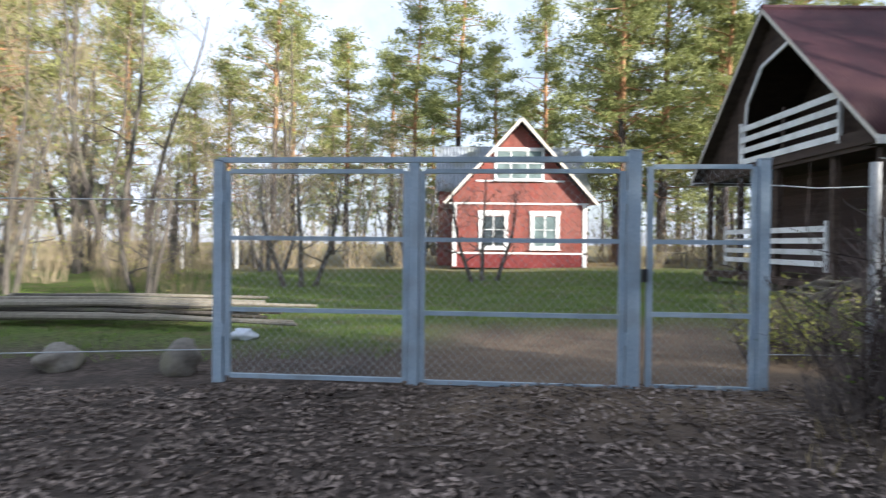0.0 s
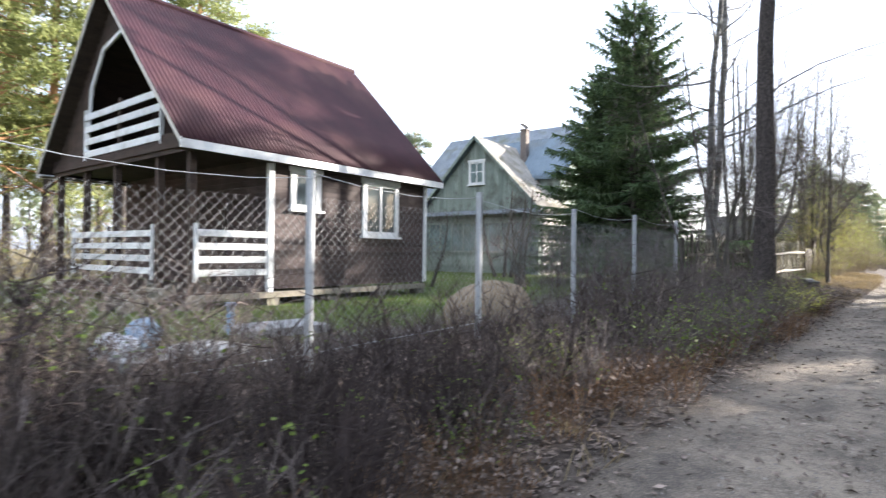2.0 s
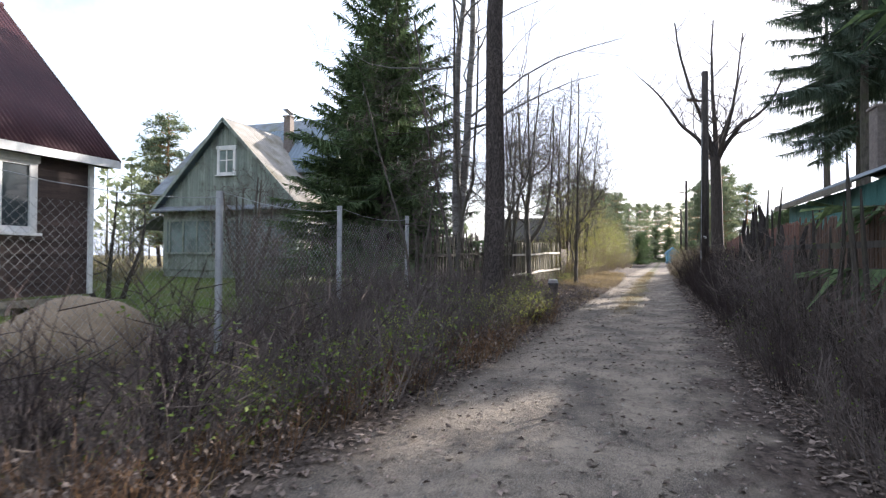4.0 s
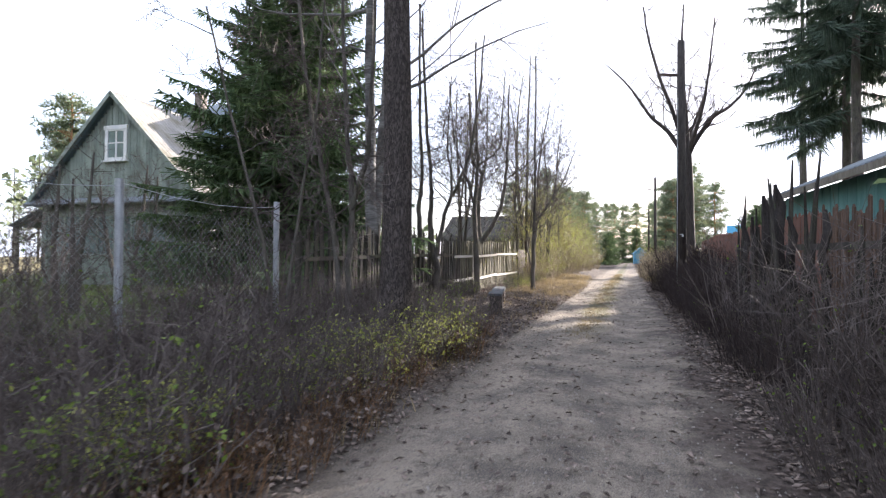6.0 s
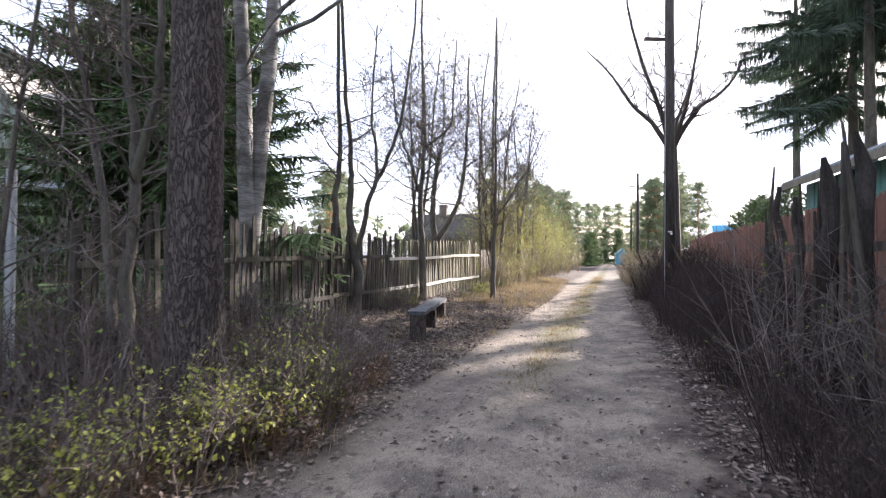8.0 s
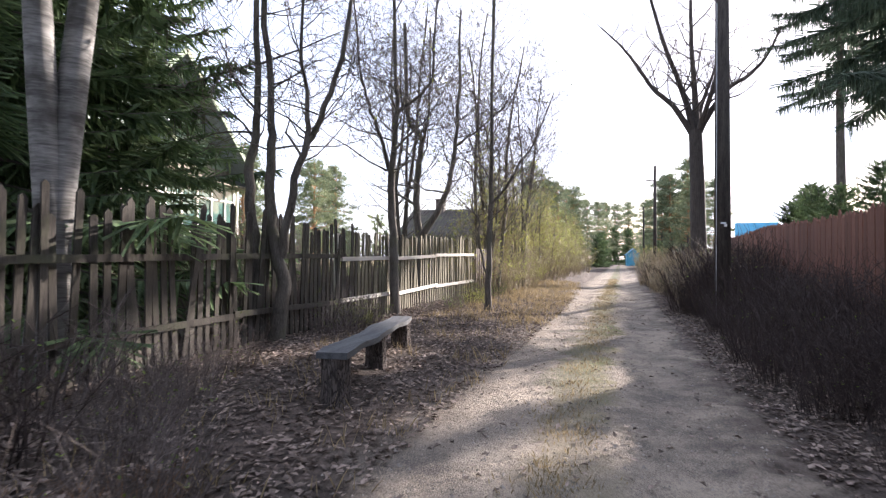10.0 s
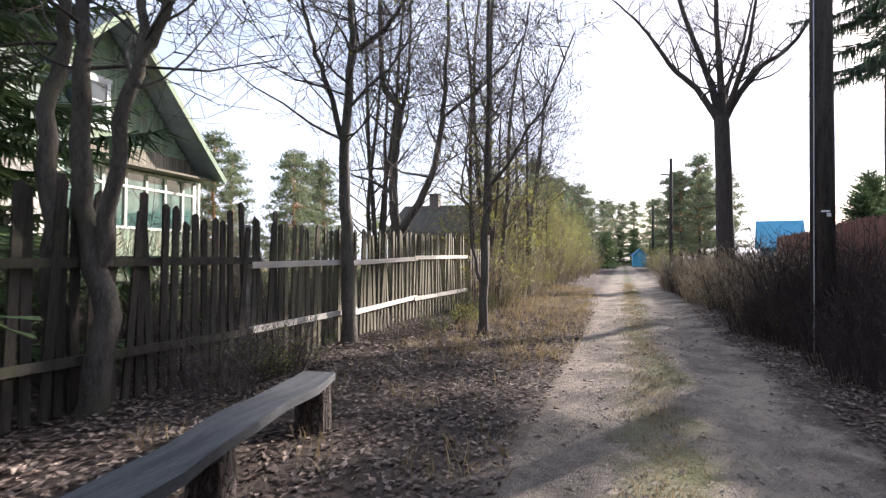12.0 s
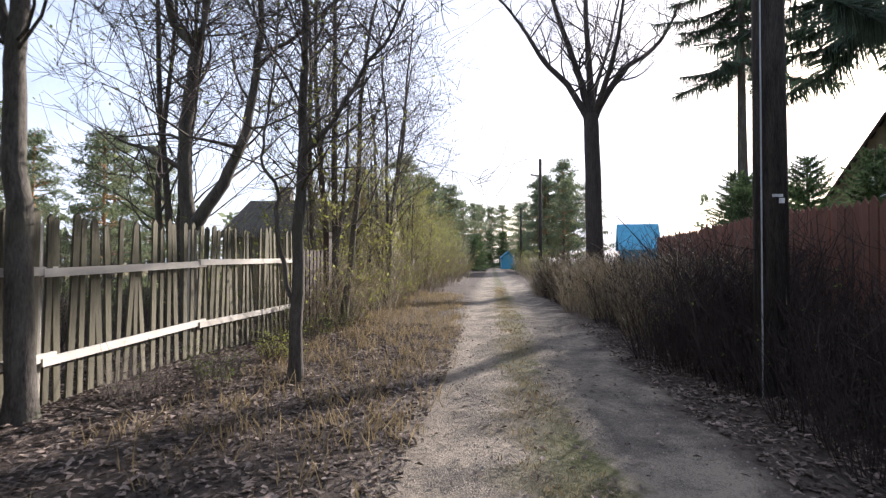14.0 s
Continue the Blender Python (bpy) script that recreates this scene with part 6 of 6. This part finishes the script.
while x < 20.3:
    lo = road_left(x) + 0.7
    y = lo
    while y < fence_y(x) + 0.2:
        if rnd.random() < 0.9:
            plant(rnd.choice(reddish if x < 6.5 else dark), x + rnd.uniform(-0.35, 0.35), y + rnd.uniform(-0.25, 0.25), rnd.uniform(0, 360), rnd.uniform(0.45, 0.8) if y < lo + 0.4 else rnd.uniform(0.36, 0.58) if 4.6 < x < 12.5 else rnd.uniform(0.6, 1.2))
        y += 0.85
    for _ in range(2):
        plant(rusty, x + rnd.uniform(-0.3, 0.3), lo - 0.35 + rnd.uniform(-0.15, 0.4), rnd.uniform(0, 360), rnd.uniform(0.6, 1.25))
    for _ in range((rnd.random() < 0.35) if x < 9 else rnd.random() < 0.7):
        plant(green, x + rnd.uniform(-0.3, 0.3), lo - 0.1 + rnd.uniform(-0.2, 0.5), rnd.uniform(0, 360), rnd.uniform(0.5, 1.1) if x < 9 else rnd.uniform(0.6, 1.35))
    x += 0.66
for x, y, s in ((10.6, 2.75, 0.75), (12.2, 2.6, 0.8), (13.4, 2.35, 0.95), (13.9, 2.7, 0.8), (15.2, 2.25, 0.9), (16.3, 2.1, 1.1), (16.6, 2.6, 0.9), (17.2, 1.95, 1.05), (17.9, 1.8, 1.15), (18.5, 1.7, 0.85), (19.3, 1.95, 0.7), (8.2, 3.0, 0.7), (15.8, 1.95, 0.6), (4.0, 6.3, 1.4), (4.5, 6.7, 1.3), (26.6, 3.45, 0.7), (31.8, 2.5, 0.7)):
    plant(bright, x, y, rnd.uniform(0, 360), s)
for x, y, s in ((3.5, 4.4, 0.78), (4.3, 4.6, 0.72), (5.3, 4.3, 0.6), (14.2, 5.0, 0.8), (17, 5.1, 0.9), (16.2, 7, 0.9), (20, 6, 1.0)):
    plant(tall, x, y, rnd.uniform(0, 360), s)
for x, y, s in ((3.3, 4.0, 0.9), (4.1, 4.35, 0.95), (4.9, 4.1, 0.7), (3.8, 3.5, 0.8), (5.9, 3.6, 0.7), (7.3, 3.3, 0.65), (9.0, 3.1, 0.7), (5.4, 3.1, 0.6), (6.4, 2.9, 0.6), (6.8, 3.7, 0.65), (7.9, 2.8, 0.55), (8.3, 3.6, 0.65), (9.6, 2.6, 0.6), (10.4, 3.2, 0.75), (11.6, 2.7, 0.7), (20.4, 2.9, 0.6)):
    plant(stout, x, y, rnd.uniform(0, 360), s)
for i in range(8):
    plant(tall, 11.0 + 1.15 * i, right_y(11 + 1.15 * i) + rnd.uniform(0.1, 0.35), rnd.uniform(0, 360), rnd.uniform(0.5, 0.8))
for x, y, s in ((3.1, 3.9, 0.9), (3.7, 3.6, 1.0), (4.4, 3.9, 1.1), (5.2, 3.7, 1.0), (4.0, 4.6, 1.1), (21.9, 3.4, 0.7), (25.7, 3.4, 0.7), (26.8, 3.5, 0.75), (29.8, 3.2, 0.5), (21.2, 3.6, 0.9)):
    plant(rnd.choice(dark), x, y, rnd.uniform(0, 360), s)
for x, y, s in ((26.2, 3.6, 0.9), (27.4, 3.5, 0.8), (30.4, 2.7, 0.7), (33.5, 2.6, 0.9), (34.5, 2.4, 0.8)):
    plant(green, x, y, rnd.uniform(0, 360), s)
x = 9.2
while x < 52:
    limit = (right_y(x) if x < 21.5 else board_y(x)) + 0.15
    y = road_right(x) - (0.6 if x < 22 else 0.75)
    first = True
    while y > limit and y > road_right(x) - 2.6:
        # past x = 33 more than half the bushes take the sunlit tone
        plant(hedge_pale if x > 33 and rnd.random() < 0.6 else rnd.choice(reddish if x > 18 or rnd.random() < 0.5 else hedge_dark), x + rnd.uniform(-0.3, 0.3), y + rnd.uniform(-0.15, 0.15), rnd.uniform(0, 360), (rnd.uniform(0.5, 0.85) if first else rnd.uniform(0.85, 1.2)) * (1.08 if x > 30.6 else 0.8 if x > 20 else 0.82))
        y -= 0.58
        first = False
    x += 0.62 if x < 34 else 1.0
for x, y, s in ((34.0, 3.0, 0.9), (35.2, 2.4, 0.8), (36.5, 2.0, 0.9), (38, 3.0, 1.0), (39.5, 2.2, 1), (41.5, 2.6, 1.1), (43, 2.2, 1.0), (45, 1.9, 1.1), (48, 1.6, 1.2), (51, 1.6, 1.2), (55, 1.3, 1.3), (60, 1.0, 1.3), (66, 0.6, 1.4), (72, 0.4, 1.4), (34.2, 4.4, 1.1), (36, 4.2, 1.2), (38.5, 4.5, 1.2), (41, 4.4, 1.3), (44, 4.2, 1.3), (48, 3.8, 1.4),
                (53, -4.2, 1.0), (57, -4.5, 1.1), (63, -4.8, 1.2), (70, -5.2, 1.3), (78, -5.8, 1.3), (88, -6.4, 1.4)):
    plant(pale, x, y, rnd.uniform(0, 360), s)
for x, y, s in ((25.5, 5.6, 0.8), (27, 6.2, 0.9), (28.6, 5.5, 0.75), (30.2, 6.4, 0.9), (31.8, 5.6, 0.8), (33.6, 6.6, 1.0), (27.6, 8.2, 1.0), (30.0, 8.8, 1.0), (32.5, 9.0, 1.1), (35.0, 9.5, 1.1)):
    plant(tall, x, y, rnd.uniform(0, 360), s)
for i in range(14):
    plant(rnd.choice(dark), 26.5 + 0.8 * i, 5.0 + rnd.uniform(0, 1.6), rnd.uniform(0, 360), rnd.uniform(0.9, 1.35))
for x, y, s in ((21.3, 2.75, 0.55), (21.9, 2.95, 0.5), (23.0, 3.35, 0.55), (20.8, 2.5, 0.5)):
    plant(rnd.choice(dark), x, y, rnd.uniform(0, 360), s)
for x, y, s in ((-6.5, 14, 1.0), (-9, 15.5, 1.1), (-13, 18, 1.2), (-12, 24, 1.3), (-17, 29, 1.4), (-8.5, 29, 1.4), (-4.5, 29.5, 1.3), (-1.8, 29, 1.2), (9.5, 25.5, 1.0), (13, 26, 1.2), (16, 24, 1.1), (20, 22, 1.2), (22, 17, 1.0), (19, 15, 1.0), (24, 20, 1.2), (17, 19, 1.0)):
    plant(pale, x, y, rnd.uniform(0, 360), s)
x = -26.0
while x < 32:
    plant(pale, x, 32.5 + rnd.uniform(-2, 3), rnd.uniform(0, 360), rnd.uniform(1.5, 2.2))
    x += rnd.uniform(2.2, 3.4)
discard(*pines, small_pine, *spruces, near_pine, birch, clump, leafy, apple, alder, *dark, *hedge_dark, hedge_pale, *reddish, green, bright, rusty, tall, stout, pale)

# ---- far woods ----
rnd.seed(55)
s, t = Shape(), Shape()
for _ in range(330):
    a = rnd.uniform(0, 2 * math.pi)
    d = rnd.uniform(75, 150)
    x, y = 15 + d * math.cos(a), d * math.sin(a)
    if x > 50 and -40 < y < 4 or (x < 15 and y < -40):
        continue
    h = rnd.uniform(8, 17) * (0.5 if x > 40 and -45 < y < 60 else 1.0)
    t.tube([Vector((x, y, 0)), Vector((x, y, h))], [0.22, 0.05], 4)
    for _ in range(70):
        z = h * (0.25 + 0.75 * rnd.random() ** 0.8)
        w = (h - z) * 0.22 + 0.7
        leaf_at(s, Vector((x + rnd.gauss(0, w * 0.6), y + rnd.gauss(0, w * 0.6), z)), rnd.uniform(0.7, 1.6))
woods = thing("far_woods", "distant mixed pine woods round the village", "woods", pose(0, 0, 0), kind="stuff")
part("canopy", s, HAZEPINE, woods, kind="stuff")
part("trunk_rank", t, BARK, woods, kind="stuff")

# ---- litter and grass ----


def on_lane(x, y):
    return road_right(x) - 0.05 < y < road_left(x) - 0.1


def scatter_leaves(count, seed):
    rnd.seed(seed)
    s = Shape()
    while count:
        x = rnd.uniform(-6, 36)
        y = rnd.uniform(-3.4, 5.2)
        if on_lane(x, y) and rnd.random() > (0.13 if 4 < x < 20 else 0.05 if x > 4 else 0.45):
            continue
        count -= 1
        p = Vector((x, y, gz(x, y) + rnd.uniform(0.004, 0.03)))
        a = rnd.uniform(0, 6.28)
        L, w, c = rnd.uniform(0.016, 0.044), rnd.uniform(0.010, 0.026), rnd.uniform(-0.006, 0.018)
        u, v = Vector((math.cos(a), math.sin(a), rnd.uniform(-0.35, 0.35))), Vector((-math.sin(a), math.cos(a), rnd.uniform(-0.3, 0.3)))
        up = Vector((0, 0, c))
        n = len(s.v)
        s.v += [tuple(p - u * L), tuple(p + v * w + up), tuple(p + u * L), tuple(p - v * w + up)]
        s.f += [(n, n + 2, n + 1), (n, n + 3, n + 2)]
    single("fallen_leaves", s, DEADLEAF, "dry brown leaves strewn over the verges", "leaf litter", kind="stuff")


def scatter_grass(name, label, spots, material, seed, height, blades):
    rnd.seed(seed)
    s = Shape()
    for x, y in spots:
        for _ in range(blades):
            px, py = x + rnd.gauss(0, 0.09), y + rnd.gauss(0, 0.09)
            g = gz(px, py)
            a, h = rnd.uniform(0, 6.28), height * rnd.uniform(0.4, 1.2)
            w = Vector((math.cos(a), math.sin(a), 0)) * 0.005
            lean = Vector((rnd.gauss(0, 0.35), rnd.gauss(0, 0.35), 1)) * h
            p = Vector((px, py, g - 0.01))
            s.face(p - w, p + w, p + lean * 0.55 + w * 0.7, p + lean + Vector((0, 0, -0.15 * h)), p + lean * 0.55 - w * 0.7)
    single(name, s, material, label, "grass", kind="stuff")


scatter_leaves(105000, 91)
rnd.seed(92)
spots = []
while len(spots) < 1000:
    x, y = rnd.uniform(2, 46), rnd.uniform(0.2, 5.0)
    if road_left(x) - 0.05 < y < road_left(x) + 2.2 and rnd.random() < (0.2 if x < 28.5 else 1):
        spots.append((x, y))
scatter_grass("dry_grass", "bleached dry grass tufts along the verge", spots, DRYGRASS, 93, 0.19, 9)
spots = [(rnd.uniform(20, 55), 0.0) for _ in range(700)]
spots = [(x, -0.02 - 0.05 * (x - 20) + rnd.gauss(0, 0.12)) for x, _ in spots]
scatter_grass("strip_grass", "short worn grass between the wheel tracks", spots, DRYGRASS, 94, 0.06, 10)
spots = [(rnd.uniform(-12, 20), rnd.uniform(6.5, 22)) for _ in range(3800)]
spots = [(x, y) for x, y in spots if not (x > 8.4 and 10.6 < y < 18.4) and not (-0.5 < x < 5 and y < 9)]
scatter_grass("lawn_grass", "fresh green lawn grass in the yard", spots, GRASS, 95, 0.13, 9)
rnd.seed(96)
s = Shape()
for _ in range(150):
    x = rnd.uniform(-4, 34)
    y = rnd.choice((road_left(x) + rnd.uniform(0.1, 2.4), road_right(x) - rnd.uniform(0.1, 0.8)))
    a, L = rnd.uniform(0, 6.28), rnd.uniform(0.2, 0.9)
    p = Vector((x, y, gz(x, y) + 0.015))
    d = Vector((math.cos(a), math.sin(a), 0.02)) * L
    s.tube([p, p + d * 0.5 + Vector((0, 0, 0.02)), p + d], [0.005, 0.004, 0.002], 4)
single("fallen_twigs", s, TWIG, "fallen dry twigs scattered on the leaf litter", "twigs", kind="stuff")
rnd.seed(97)
s = Shape()
for _ in range(9000):
    x = rnd.uniform(1, 38)
    y = rnd.uniform(road_right(x) - 0.3, road_left(x) + 0.2)
    r = rnd.uniform(0.006, 0.016) * (1.6 if rnd.random() < 0.05 else 1)
    z = gz(x, y) + r * 0.2
    n = len(s.v)
    for k in range(4):
        a = k * 1.57 + rnd.uniform(-0.5, 0.5)
        s.v.append((x + math.cos(a) * r * rnd.uniform(0.7, 1.2), y + math.sin(a) * r * rnd.uniform(0.7, 1.2), z - r * 0.4))
    s.v.append((x, y, z + r * 0.6))
    s.f += [(n + k, n + (k + 1) % 4, n + 4) for k in range(4)]
single("gravel", s, GRIT, "loose grit and small stones on the lane", "gravel", kind="stuff")
